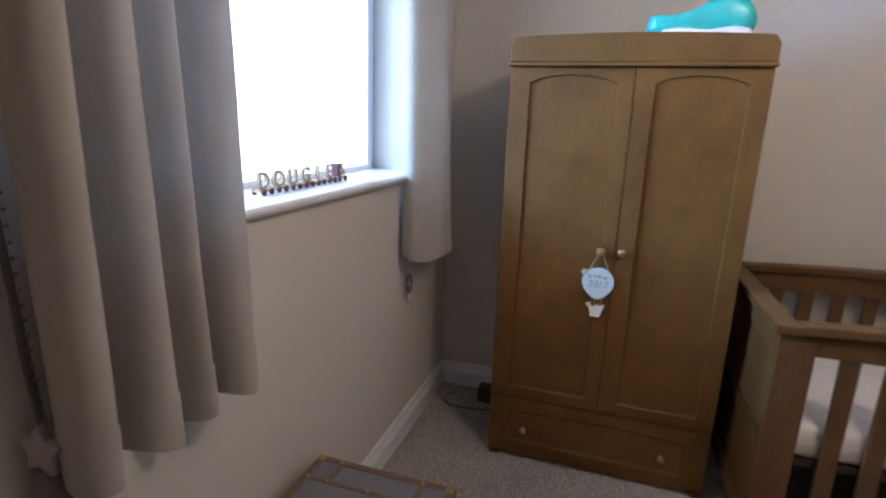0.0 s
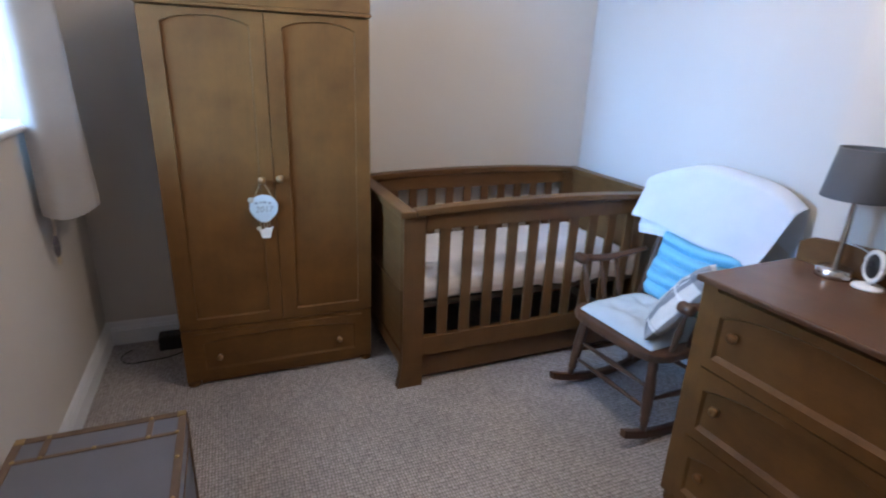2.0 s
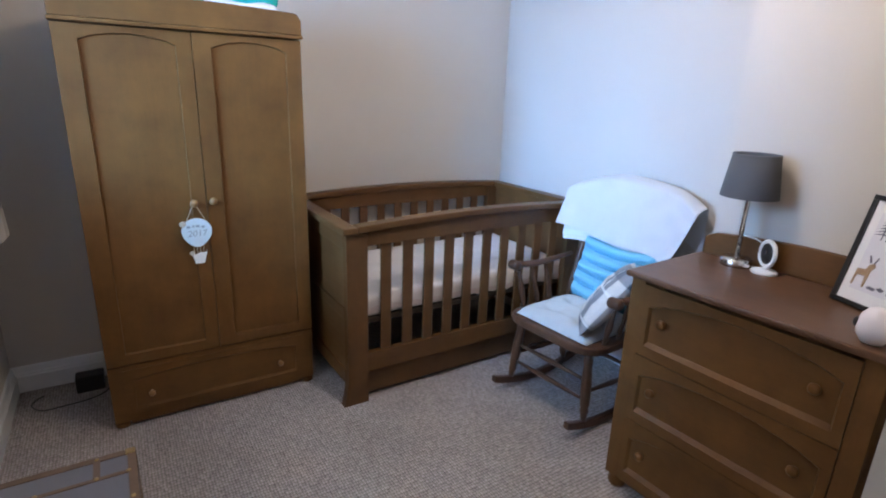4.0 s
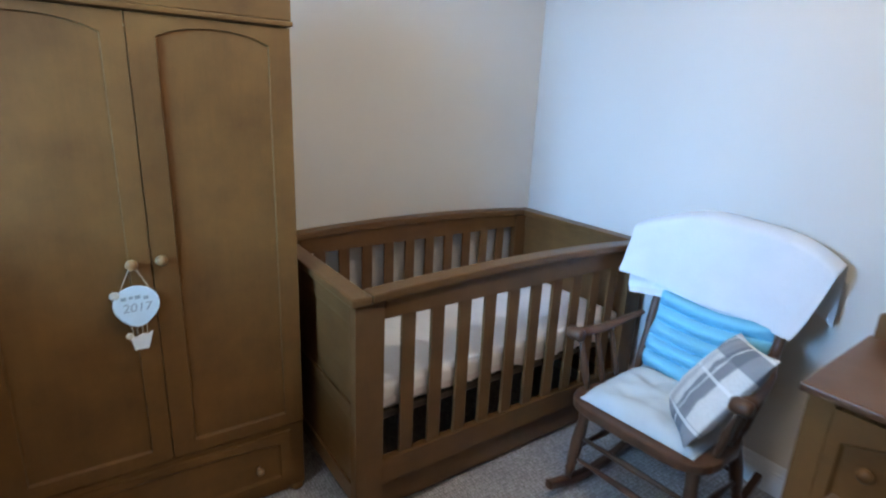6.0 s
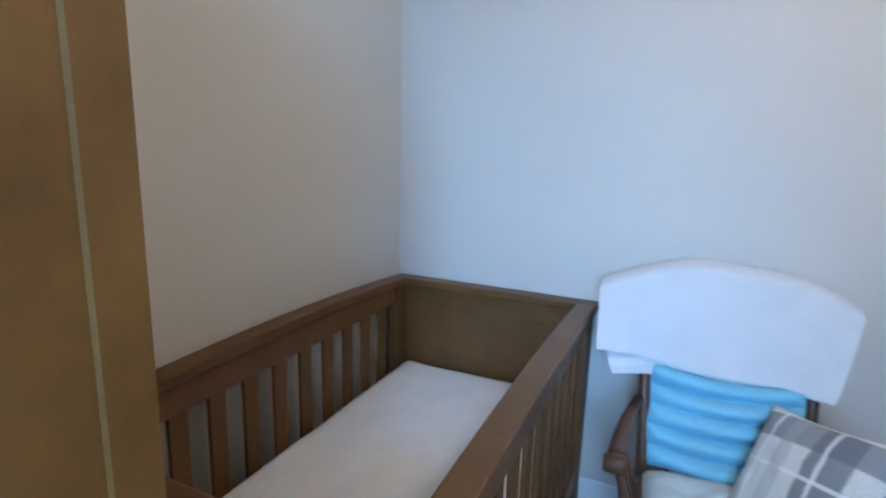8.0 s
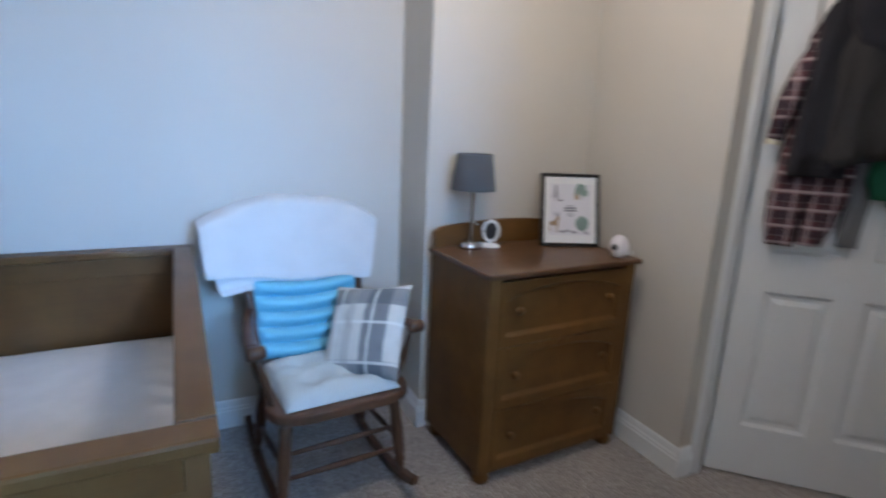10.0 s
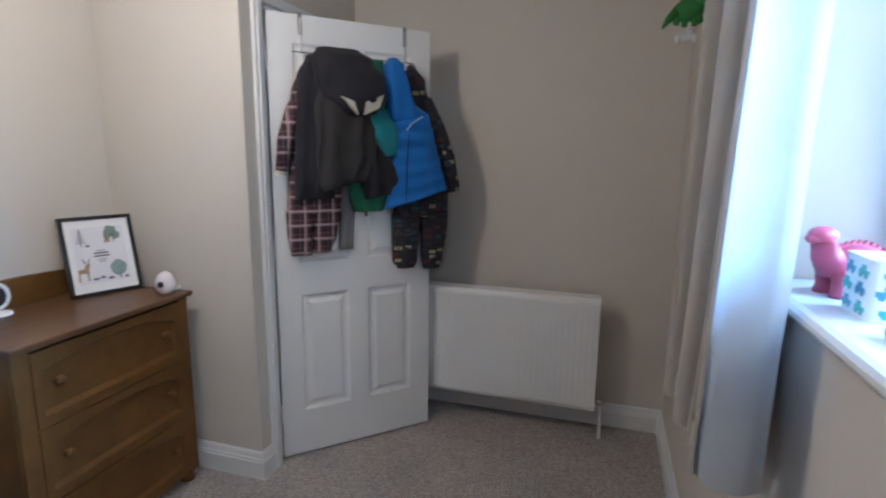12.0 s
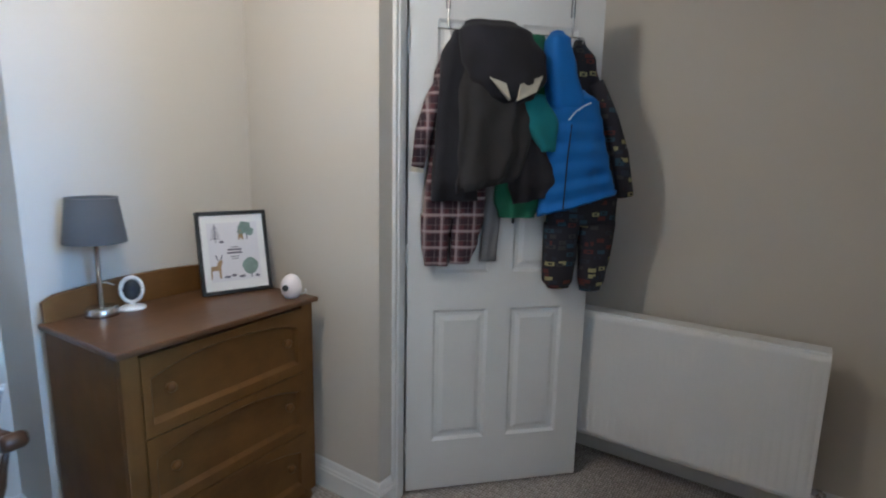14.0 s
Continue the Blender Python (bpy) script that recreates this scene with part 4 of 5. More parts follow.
part("shade_ring", tube([(0.069 * math.cos(a / 16 * math.pi), 0.069 * math.sin(a / 16 * math.pi), 0.3755) for a in range(33)], 0.0018, 6), GREYC, tl)
part("cord", tube([(0.030, -0.105, 0.05), (0.050, -0.070, 0.075), (0.035, -0.035, 0.095), (0.008, -0.005, 0.105)], 0.0018, 6), WHITEP, tl)

mo = thing("baby_monitor", pose(2.345, 1.432, DT, 0, 0, -112) @ Matrix.Diagonal((0.88, 0.88, 0.88, 1)), "white oval baby monitor camera on a round foot", "baby monitor")
part("foot", lathe([(0.046, 0), (0.047, 0.005), (0.042, 0.010), (0.010, 0.016)], 28), WHITEP, mo, "", True)
part("neck", lathe([(0.010, 0.012), (0.009, 0.030)], 14), WHITEP, mo)
ring = []
for i in range(41):
    a = 2 * math.pi * i / 40
    ring.append((0.036 * math.cos(a), 0.0, 0.076 + 0.048 * math.sin(a)))
part("ring", tube(ring, 0.0085, 10), WHITEP, mo, "white oval rim", True)
part("face", blob(bmesh.new(), (0, 0.0, 0.076), (0.033, 0.012, 0.045), 20, 12), BLACKP, mo, "black glossy face", True)
part("lens", lathe([(0.010, 0), (0.010, 0.004), (0.007, 0.0055)], 18, pose(0, -0.0105, 0.084, 90)), surface("smoked_lens", (0.05, 0.05, 0.06), 0.2, 0.1, bump=0), mo)

eg = thing("night_light", pose(2.030, 1.010, DT, 0, 0, 22), "white egg-shaped night light with a dark round nose", "night light")
part("shell", lathe([(0.006, 0), (0.024, 0.003), (0.036, 0.022), (0.039, 0.042), (0.034, 0.068), (0.022, 0.085), (0.008, 0.092)], 28), surface("pinkish_white_plastic", (0.78, 0.72, 0.74), 0.35, 0.02, bump=0), eg, "", True)
part("nose", lathe([(0.013, 0), (0.012, 0.005), (0.006, 0.009)], 16, pose(0.004, 0.0355, 0.046, -90)), BLACKP, eg)
part("tail", tube([(-0.02, -0.03, 0.010), (-0.035, -0.045, 0.014), (-0.03, -0.055, 0.024)], 0.004, 8), WHITEP, eg)


def picture():
    """Framed nursery print leaning back; local x along its width, faces -y."""
    a = math.atan2(0.252, 0.09)
    p = thing("framed_print", pose(2.250, 1.084, DT + 0.001, 0, 0, math.degrees(a) - 180) @ pose(0, 0, 0, -13), "black framed woodland animal print leaning on the wall", "picture")
    w, h, f = 0.262, 0.318, 0.014
    part("frame", boxes((-w / 2, w / 2, -0.010, 0.012, 0, f), (-w / 2, w / 2, -0.010, 0.012, h - f, h), (-w / 2, -w / 2 + f, -0.010, 0.012, f, h - f), (w / 2 - f, w / 2, -0.010, 0.012, f, h - f), bevel=0.0015), BLACKF, p)
    part("mount", boxes((-w / 2 + f, w / 2 - f, -0.003, 0.006, f, h - f)), PAPER, p, "white paper with small woodland motifs")
    part("print_area", boxes((-w / 2 + 0.038, w / 2 - 0.038, -0.0042, -0.003, 0.048, h - 0.045)), surface("pale_lilac_paper", (0.72, 0.70, 0.75), 0.7, 0.02, bump=0), p)

    def flat(pts, name, mat_):
        part(name, prism(pts, -0.0056, -0.0043, "y"), mat_, p)

    def disc(cx, cz, rx, rz, wob=0.15, n=18, seed=0):
        return [(cx + rx * (1 + wob * math.sin(5 * t + seed)) * math.cos(t), cz + rz * (1 + wob * math.cos(4 * t + seed)) * math.sin(t)) for t in (2 * math.pi * i / n for i in range(n))]

    # fir with layered branches, round tree, birch
    for k in range(6):
        z = 0.212 + 0.009 * k
        flat([(-0.066 - 0.024 * (1 - k / 8), z - 0.003), (-0.066, z + 0.001), (-0.066 + 0.024 * (1 - k / 8), z - 0.003), (-0.066, z + 0.006)], "fir_branch", PRINTK)
    flat([(-0.0675, 0.198), (-0.0645, 0.198), (-0.0645, 0.270), (-0.0675, 0.270)], "fir_trunk", PRINTK)
    for cx, cz, r in ((0.046, 0.254, 0.024), (0.062, 0.236, 0.018), (0.032, 0.238, 0.015)):
        flat(disc(cx, cz, r, r * 0.9, 0.12, 18, cx * 90), "tree_crown", PRINTG)
    flat([(0.050, 0.205), (0.054, 0.205), (0.054, 0.235), (0.050, 0.235)], "tree_trunk", PRINTK)
    flat(disc(0.054, 0.100, 0.030, 0.032, 0.05, 20), "tree_crown", PRINTG)
    flat([(0.054, 0.056), (0.058, 0.056), (0.058, 0.075), (0.054, 0.075)], "tree_trunk", PRINTK)
    # deer and bear as plain shapes
    deer = [(-0.090, 0.060), (-0.086, 0.060), (-0.084, 0.085), (-0.066, 0.085), (-0.064, 0.060), (-0.060, 0.060), (-0.058, 0.098), (-0.052, 0.110), (-0.056, 0.118), (-0.066, 0.112), (-0.070, 0.100), (-0.088, 0.098)]
    flat([(-0.072 + 1.25 * (u + 0.072), 0.060 + 1.25 * (v - 0.060)) for u, v in deer], "deer", PRINTB)
    flat([(-0.066, 0.130), (-0.074, 0.150), (-0.070, 0.151), (-0.061, 0.132)], "antler", PRINTK)
    flat([(-0.056, 0.131), (-0.049, 0.150), (-0.046, 0.149), (-0.052, 0.130)], "antler", PRINTK)
    bear = [(0.018, 0.205), (0.024, 0.205), (0.026, 0.215), (0.032, 0.205), (0.038, 0.206), (0.038, 0.232), (0.034, 0.244), (0.024, 0.244), (0.020, 0.232)]
    flat(bear, "bear", PRINTB)
    for cx, cz, rx in ((-0.035, 0.064, 0.012), (-0.010, 0.068, 0.010), (0.020, 0.062, 0.012), (0.078, 0.060, 0.009), (-0.045, 0.200, 0.009)):
        flat(disc(cx, cz, rx, 0.005, 0.2, 14, cx * 70), "shrub", PRINTK)
    # lines of writing too small to read
    for k, (lw, z) in enumerate(((0.030, 0.176), (0.052, 0.164), (0.056, 0.152), (0.034, 0.140), (0.024, 0.131))):
        flat([(-lw / 2, z), (lw / 2, z), (lw / 2, z + (0.007 if k in (1, 2) else 0.003)), (-lw / 2, z + (0.007 if k in (1, 2) else 0.003))], "text_line", PRINTK)
    part("strut", boxes((-0.03, 0.03, 0.0125, 0.016, 0.02, 0.22)), BLACKF, p)
    return p


picture()


# ---- coats hanging over the door; x along the leaf, -y towards the room ----
def garment_body(rows, folds=5, amp=0.008, seed=0.0, n=48, step=7, slant=0.0):
    """A hanging bag of cloth. rows from the top: (z, left, right, back, front), all from the leaf's face."""
    bm = bmesh.new()
    levels = []
    for a, b in zip(rows, rows[1:]):
        for k in range(step):
            s = k / step
            s2 = s * s * (3 - 2 * s)
            levels.append([p + (q - p) * (s if i == 0 else s2) for i, (p, q) in enumerate(zip(a, b))])
    levels.append(list(rows[-1]))
    z_top, z_low = rows[0][0], rows[-1][0]
    rings = []
    for z, l, r, bk, fr in levels:
        d = (z_top - z) / (z_top - z_low)
        ring_ = []
        for i in range(n):
            t = 2 * math.pi * i / n
            c, s = math.cos(t), math.sin(t)
            e = 0.62
            u = (l + r) / 2 + (r - l) / 2 * math.copysign(abs(c) ** e, c)
            o = (bk + fr) / 2 + (fr - bk) / 2 * math.copysign(abs(s) ** 0.8, s)
            if s > 0:
                f = (u - l) / max(0.02, r - l) + 0.16 * noise.noise(Vector((u * 11, z * 5, seed + 3.0)))
                gain = 0.55 + 0.9 * abs(noise.noise(Vector((u * 14, z * 3, seed + 9.0))))
                o += amp * gain * (0.3 + d) * math.sin(folds * math.pi * f + seed + 1.3 * math.sin(5 * z + seed)) * s
                o += 0.9 * amp * noise.noise(Vector((u * 17 + 6 * z, z * 11 - 5 * u, seed)))
            u += 0.35 * amp * noise.noise(Vector((z * 18, seed, i * 0.1)))
            ring_.append(bm.verts.new((u, -max(0.002, o), z + slant * d * d * (u - l) / max(0.02, r - l))))
        rings.append(ring_)
    for a, b in zip(rings, rings[1:]):
        for i in range(n):
            bm.faces.new((a[i], a[(i + 1) % n], b[(i + 1) % n], b[i]))
    bm.faces.new(rings[0])
    bm.faces.new(rings[-1][::-1])
    return bm


def coat(name, label, category="coat"):
    return thing(name, DOORM, label, category, "coats on the door")


# over-door rack
rk = thing("over_door_rack", DOORM, "thin chrome over-door hook rack", "coat rack")
for x in (0.140, 0.622):
    part("strap", boxes((x - 0.008, x + 0.008, -0.0035, -0.0008, 1.900, 1.985), (x - 0.008, x + 0.008, -0.0035, 0.0385, 1.9825, 1.985), (x - 0.008, x + 0.008, 0.0362, 0.0388, 1.93, 1.9822)), GREYC, rk, "grey metal strap")
    part("rod", tube([(x, -0.005, 1.965), (x, -0.006, 1.832), (x, -0.030, 1.826)], 0.0035, 8), CHROME, rk)
part("bar", tube([(0.10, -0.022, 1.826), (0.66, -0.022, 1.826)], 0.0035, 8), CHROME, rk)
for x in (0.17, 0.27, 0.44, 0.53, 0.645):
    part("hook", tube([(x, -0.022, 1.826), (x, -0.030, 1.805), (x, -0.048, 1.800), (x, -0.058, 1.815)], 0.003, 8), CHROME, rk)

g = coat("pyjama_suit", "burgundy checked one-piece suit hanging on the door", "pyjamas")
part("body", garment_body([(1.770, 0.13, 0.22, 0.006, 0.05), (1.66, 0.085, 0.29, 0.005, 0.065), (1.45, 0.075, 0.295, 0.005, 0.070), (1.22, 0.055, 0.290, 0.005, 0.075), (1.15, 0.050, 0.285, 0.005, 0.075)], 4, 0.007, 1.0), TARTAN, g, "", True)
part("leg", garment_body([(1.16, 0.045, 0.165, 0.006, 0.074), (1.06, 0.048, 0.155, 0.006, 0.065), (0.965, 0.062, 0.150, 0.008, 0.056)], 2, 0.006, 2.0), TARTAN, g, "", True)
part("leg", garment_body([(1.16, 0.150, 0.288, 0.006, 0.072), (1.06, 0.160, 0.270, 0.006, 0.063), (0.972, 0.158, 0.240, 0.008, 0.054)], 2, 0.006, 3.0), TARTAN, g, "", True)
part("sleeve", tube([(0.135, -0.045, 1.66), (0.085, -0.052, 1.575), (0.048, -0.056, 1.46), (0.028, -0.054, 1.335)], [0.040, 0.042, 0.040, 0.030], 14, None, 0.8), TARTAN, g, "", True)
part("cuff", tube([(0.028, -0.054, 1.338), (0.026, -0.054, 1.318)], [0.024, 0.026], 14), CREAMF, g)

g = coat("trousers", "grey jersey trousers hanging behind the coats", "trousers")
part("leg", garment_body([(1.45, 0.285, 0.365, 0.006, 0.040), (1.2, 0.290, 0.362, 0.006, 0.036), (0.975, 0.288, 0.350, 0.008, 0.028)], 3, 0.004, 4.0), GREYC, g, "", True)

g = coat("green_jacket", "dark green and teal jacket hanging behind the coats", "jacket")
part("body", garment_body([(1.820, 0.42, 0.50, 0.008, 0.06), (1.70, 0.36, 0.53, 0.006, 0.085), (1.40, 0.33, 0.53, 0.006, 0.100), (1.22, 0.325, 0.515, 0.006, 0.090), (1.150, 0.345, 0.490, 0.010, 0.070)], 4, 0.008, 5.0), GREENC, g, "", True)
part("teal_panel", garment_body([(1.60, 0.375, 0.48, 0.080, 0.150), (1.50, 0.395, 0.530, 0.085, 0.165), (1.40, 0.465, 0.525, 0.085, 0.150)], 2, 0.006, 6.0), TEALC, g, "teal front panel", True)
part("toggle", boxes((0.395, 0.405, -0.062, -0.052, 1.128, 1.150), bevel=0.002), BLACKP, g)

g = coat("dark_coat", "charcoal hooded coat with cream eye patches on its hood", "coat")
part("side_panel", garment_body([(1.806, 0.140, 0.225, 0.05, 0.105), (1.72, 0.100, 0.245, 0.045, 0.125), (1.45, 0.085, 0.250, 0.045, 0.135), (1.30, 0.075, 0.240, 0.045, 0.125), (1.215, 0.075, 0.250, 0.05, 0.105)], 3, 0.011, 7.0), INK, g, "navy black side of the coat", True)
part("body", garment_body([(1.72, 0.17, 0.42, 0.07, 0.150), (1.58, 0.155, 0.440, 0.07, 0.165), (1.42, 0.155, 0.430, 0.07, 0.165), (1.28, 0.155, 0.400, 0.07, 0.160), (1.245, 0.160, 0.385, 0.075, 0.140)], 6, 0.015, 8.0, 80, 9, 0.05), CHARCOAL, g, "", True)
part("flap", garment_body([(1.50, 0.37, 0.43, 0.08, 0.130), (1.42, 0.36, 0.490, 0.075, 0.140), (1.28, 0.36, 0.540, 0.075, 0.140), (1.205, 0.385, 0.520, 0.08, 0.115)], 4, 0.016, 9.0, 48, 7, 0.03), INK, g, "", True)
part("hood", garment_body([(1.836, 0.18, 0.36, 0.06, 0.150), (1.800, 0.155, 0.415, 0.05, 0.190), (1.72, 0.160, 0.465, 0.05, 0.205), (1.645, 0.185, 0.470, 0.06, 0.205), (1.585, 0.255, 0.425, 0.08, 0.190), (1.555, 0.315, 0.370, 0.10, 0.165)], 2.5, 0.013, 10.0), INK, g, "black hood", True)


def patch(pts, off):
    bm = bmesh.new()
    a = [bm.verts.new((u, -off - w, z)) for u, z, w in pts]
    b = [bm.verts.new((u, -off - w + 0.03, z)) for u, z, w in pts]
    bm.faces.new(a)
    bm.faces.new(b[::-1])
    for i in range(len(a)):
        k = (i + 1) % len(a)
        bm.faces.new((a[i], a[k], b[k], b[i]))
    return bm


part("eye_patch", patch([(0.245, 1.640, 0.0), (0.300, 1.622, 0.004), (0.322, 1.570, -0.006)], 0.209), CREAMF, g, "cream eye patch")
part("eye_patch", patch([(0.350, 1.570, -0.006), (0.352, 1.622, 0.004), (0.436, 1.655, -0.010), (0.415, 1.600, -0.010)], 0.209), CREAMF, g, "cream eye patch")

g = coat("snow_suit", "dark padded one-piece suit printed with small vehicles", "snow suit")
part("body", garment_body([(1.815, 0.625, 0.660, 0.01, 0.045), (1.74, 0.595, 0.705, 0.006, 0.070), (1.55, 0.580, 0.775, 0.006, 0.080), (1.30, 0.560, 0.835, 0.006, 0.090), (1.12, 0.540, 0.830, 0.006, 0.090)], 3, 0.007, 11.0), TRUCKS, g, "", True)
part("leg", garment_body([(1.13, 0.535, 0.680, 0.006, 0.090), (1.00, 0.535, 0.672, 0.006, 0.085), (0.90, 0.540, 0.665, 0.006, 0.080), (0.865, 0.565, 0.655, 0.012, 0.066)], 2, 0.006, 12.0), TRUCKS, g, "", True)
part("leg", garment_body([(1.13, 0.672, 0.830, 0.006, 0.090), (1.00, 0.690, 0.822, 0.006, 0.085), (0.90, 0.695, 0.805, 0.006, 0.080), (0.850, 0.705, 0.790, 0.012, 0.066)], 2, 0.006, 13.0), TRUCKS, g, "", True)
part("sleeve", tube([(0.700, -0.050, 1.66), (0.765, -0.055, 1.53), (0.815, -0.060, 1.40), (0.855, -0.060, 1.235)], [0.045, 0.050, 0.050, 0.046], 14, None, 0.8), TRUCKS, g, "", True)

g = coat("blue_jacket", "bright blue quilted hooded jacket hanging on the door", "jacket")
part("hood", garment_body([(1.826, 0.505, 0.545, 0.05, 0.115), (1.795, 0.485, 0.570, 0.04, 0.140), (1.70, 0.480, 0.595, 0.04, 0.150), (1.57, 0.495, 0.640, 0.05, 0.150), (1.54, 0.52, 0.62, 0.07, 0.135)], 2, 0.006, 14.0), COBALT, g, "", True)


def quilt():
    rows = [(1.625, 0.525, 0.640, 0.06, 0.125), (1.59, 0.505, 0.690, 0.05, 0.145)]
    z, k = 1.585, 0
    while z > 1.20:
        s = (1.585 - z) / 0.42
        l, r = 0.500 - 0.018 * s, 0.700 + 0.100 * s
        rows.append((z, l, r, 0.05, 0.141))
        rows.append((z - 0.038, l - 0.002, r + 0.004, 0.046, 0.149))
        z -= 0.076
    rows.append((1.185, 0.480, 0.805, 0.05, 0.132))
    rows.append((1.158, 0.482, 0.800, 0.06, 0.120))
    return garment_body(rows, 3, 0.010, 15.0, 56, 5, 0.085)


part("body", quilt(), COBALT, g, "", True)
part("piping", tube([(0.560, -0.155, 1.515), (0.585, -0.158, 1.545), (0.615, -0.157, 1.565), (0.645, -0.150, 1.578)], 0.0022, 6), TOWEL, g, "white piping")
part("seam", tube([(0.575, -0.150, 1.50), (0.565, -0.153, 1.38), (0.560, -0.150, 1.19)], 0.0025, 6), INK, g)

# ---- hung on and lying on the wardrobe ----
sg = thing("hanging_sign", pose(0.771, 2.857, 0.823), "white hot-air balloon sign hanging from a knob", "sign")
bal = [(0.057 * math.cos(a), 0.054 * math.sin(a) - (0.012 * max(0.0, -math.sin(a)) ** 5)) for a in (2 * math.pi * k / 40 for k in range(40))]
part("balloon", prism(bal, -0.003, 0.003, "y", 0.001), surface("pale_blue_painted_wood", (0.60, 0.72, 0.77), 0.5, 0.05, 20), sg, "pale blue balloon board")
part("basket", prism([(-0.026, -0.092), (-0.016, -0.136), (0.018, -0.136), (0.032, -0.086), (0.020, -0.094), (0.006, -0.090), (-0.010, -0.098)], -0.003, 0.003), surface("white_painted_wood", (0.78, 0.77, 0.74), 0.5, 0.03, 20), sg, "white basket")
for x in (-0.020, -0.006, 0.008, 0.022):
    part("rope", tube([(x * 0.9, 0, -0.052), (x * 0.8, 0, -0.100)], 0.0012, 6), STRING, sg)
for x in (-0.035, 0.035):
    part("string", tube([(x, 0, 0.044), (0.0, 0.008, 0.119)], 0.0012, 6), STRING, sg)
part("flower", lathe([(0.012, -0.003), (0.013, 0), (0.010, 0.003)], 7, pose(-0.050, -0.004, 0.034, 90)), CREAMF, sg)
part("flower", lathe([(0.009, -0.003), (0.010, 0), (0.008, 0.003)], 7, pose(-0.026, -0.004, -0.090, 90)), CREAMF, sg)
GREYPRINT = surface("grey_lettering", (0.30, 0.38, 0.42), 0.6, 0.1, bump=0)
for x, z, w_, h_ in ((-0.030, 0.020, 0.013, 0.010), (-0.012, 0.022, 0.010, 0.008), (0.004, 0.022, 0.014, 0.010), (0.024, 0.018, 0.012, 0.009)):
    part("lettering", boxes((x - w_ / 2, x + w_ / 2, -0.0042, -0.0032, z - h_ / 2, z + h_ / 2)), GREYPRINT, sg)


def lettering(text, size, m, parent, material, depth=0.0006):
    """Flat raised characters in the built-in font, as a mesh."""
    cu = bpy.data.curves.new("lettering", "FONT")
    cu.body, cu.size, cu.extrude, cu.align_x, cu.shear = text, size, depth, "CENTER", 0.15
    tmp = bpy.data.objects.new("lettering", cu)
    scene.collection.objects.link(tmp)
    me = bpy.data.meshes.new_from_object(tmp.evaluated_get(bpy.context.evaluated_depsgraph_get()))
    bpy.data.objects.remove(tmp)
    me.materials.clear()
    me.materials.append(material)
    ob = new("lettering", me)
    ob.parent, ob.matrix_basis = parent, m
    return ob


lettering("2017", 0.036, pose(0.0, -0.0038, -0.020, 90), sg, GREYPRINT)

nap = thing("nappy_pack", pose(1.005, 3.04, 1.6685), "turquoise and white plastic pack of nappies on the wardrobe", "pack")


def crumple(cx, sx, sy, sz, z0, seed, peak=0.0):
    bm = bmesh.new()
    box(bm, cx - sx, cx + sx, -sy, sy, z0, z0 + sz, min(sz * 0.42, 0.05), 4)
    bmesh.ops.subdivide_edges(bm, edges=[e for e in bm.edges if e.calc_length() > 0.05], cuts=6, use_grid_fill=True)
    for v in bm.verts:
        k = noise.noise(v.co * 14 + Vector((seed, 0, 0)))
        v.co += Vector((0.3, 0.4, 1.0)) * 0.014 * k * min(1, (v.co.z - z0) / sz * 3)
        v.co.z = z0 + (v.co.z - z0) * (1 - peak + 1.25 * peak * math.exp(-((v.co.x - 0.085) / 0.085) ** 2))
    return bm


part("film", crumple(0.005, 0.170, 0.095, 0.120, 0.030, 2, 0.42), TEALP, nap, "", True)
part("white_end", crumple(0.02, 0.140, 0.115, 0.048, 0.0, 5), WHITEF, nap, "white lower part of the pack", True)

bb = thing("plug_box", pose(0.300, 3.300, 0), "small black plastic box on the carpet beside the wardrobe", "power adapter")
part("case", boxes((-0.058, 0.055, -0.035, 0.04, 0.0, 0.078), bevel=0.008), BLACKP, bb)
cb = []
for i in range(33):
    t_ = i / 32
    a = math.pi * (0.05 + 1.25 * t_)
    cb.append((0.215 + 0.155 * math.cos(a) * (1 + 0.15 * math.sin(7 * t_)), 3.240 - 0.105 * math.sin(a - 0.4) * 0.75 + 0.03 * t_, 0.004 + 0.002 * math.sin(20 * t_)))
tagged(part("cable", tube(cb, 0.0028, 6), BLACKP), "thin black cable looped on the carpet", "cable")

# ---- on the window board ----
tin = thing("money_tin", pose(-0.085, 1.725, SILL), "white square tin money box printed with blue vehicles", "money box")
sq = []
for cx, cy, a0 in ((0.036, 0.036, 0), (-0.036, 0.036, 90), (-0.036, -0.036, 180), (0.036, -0.036, 270)):
    for k in range(5):
        a = radians(a0 + 22.5 * k)
        sq.append((cx + 0.013 * math.cos(a), cy + 0.013 * math.sin(a)))
part("body", prism(sq, 0.003, 0.088, "z"), TINW, tin)
part("lid", prism([(x * 1.015, y * 1.015) for x, y in sq], 0.0885, 0.093, "z", 0.0015), TINW, tin)
part("rim", prism([(x * 1.02, y * 1.02) for x, y in sq], 0.0, 0.004, "z"), TINW, tin)
part("slot", boxes((-0.018, 0.018, -0.003, 0.003, 0.0928, 0.0935)), BLACKP, tin)


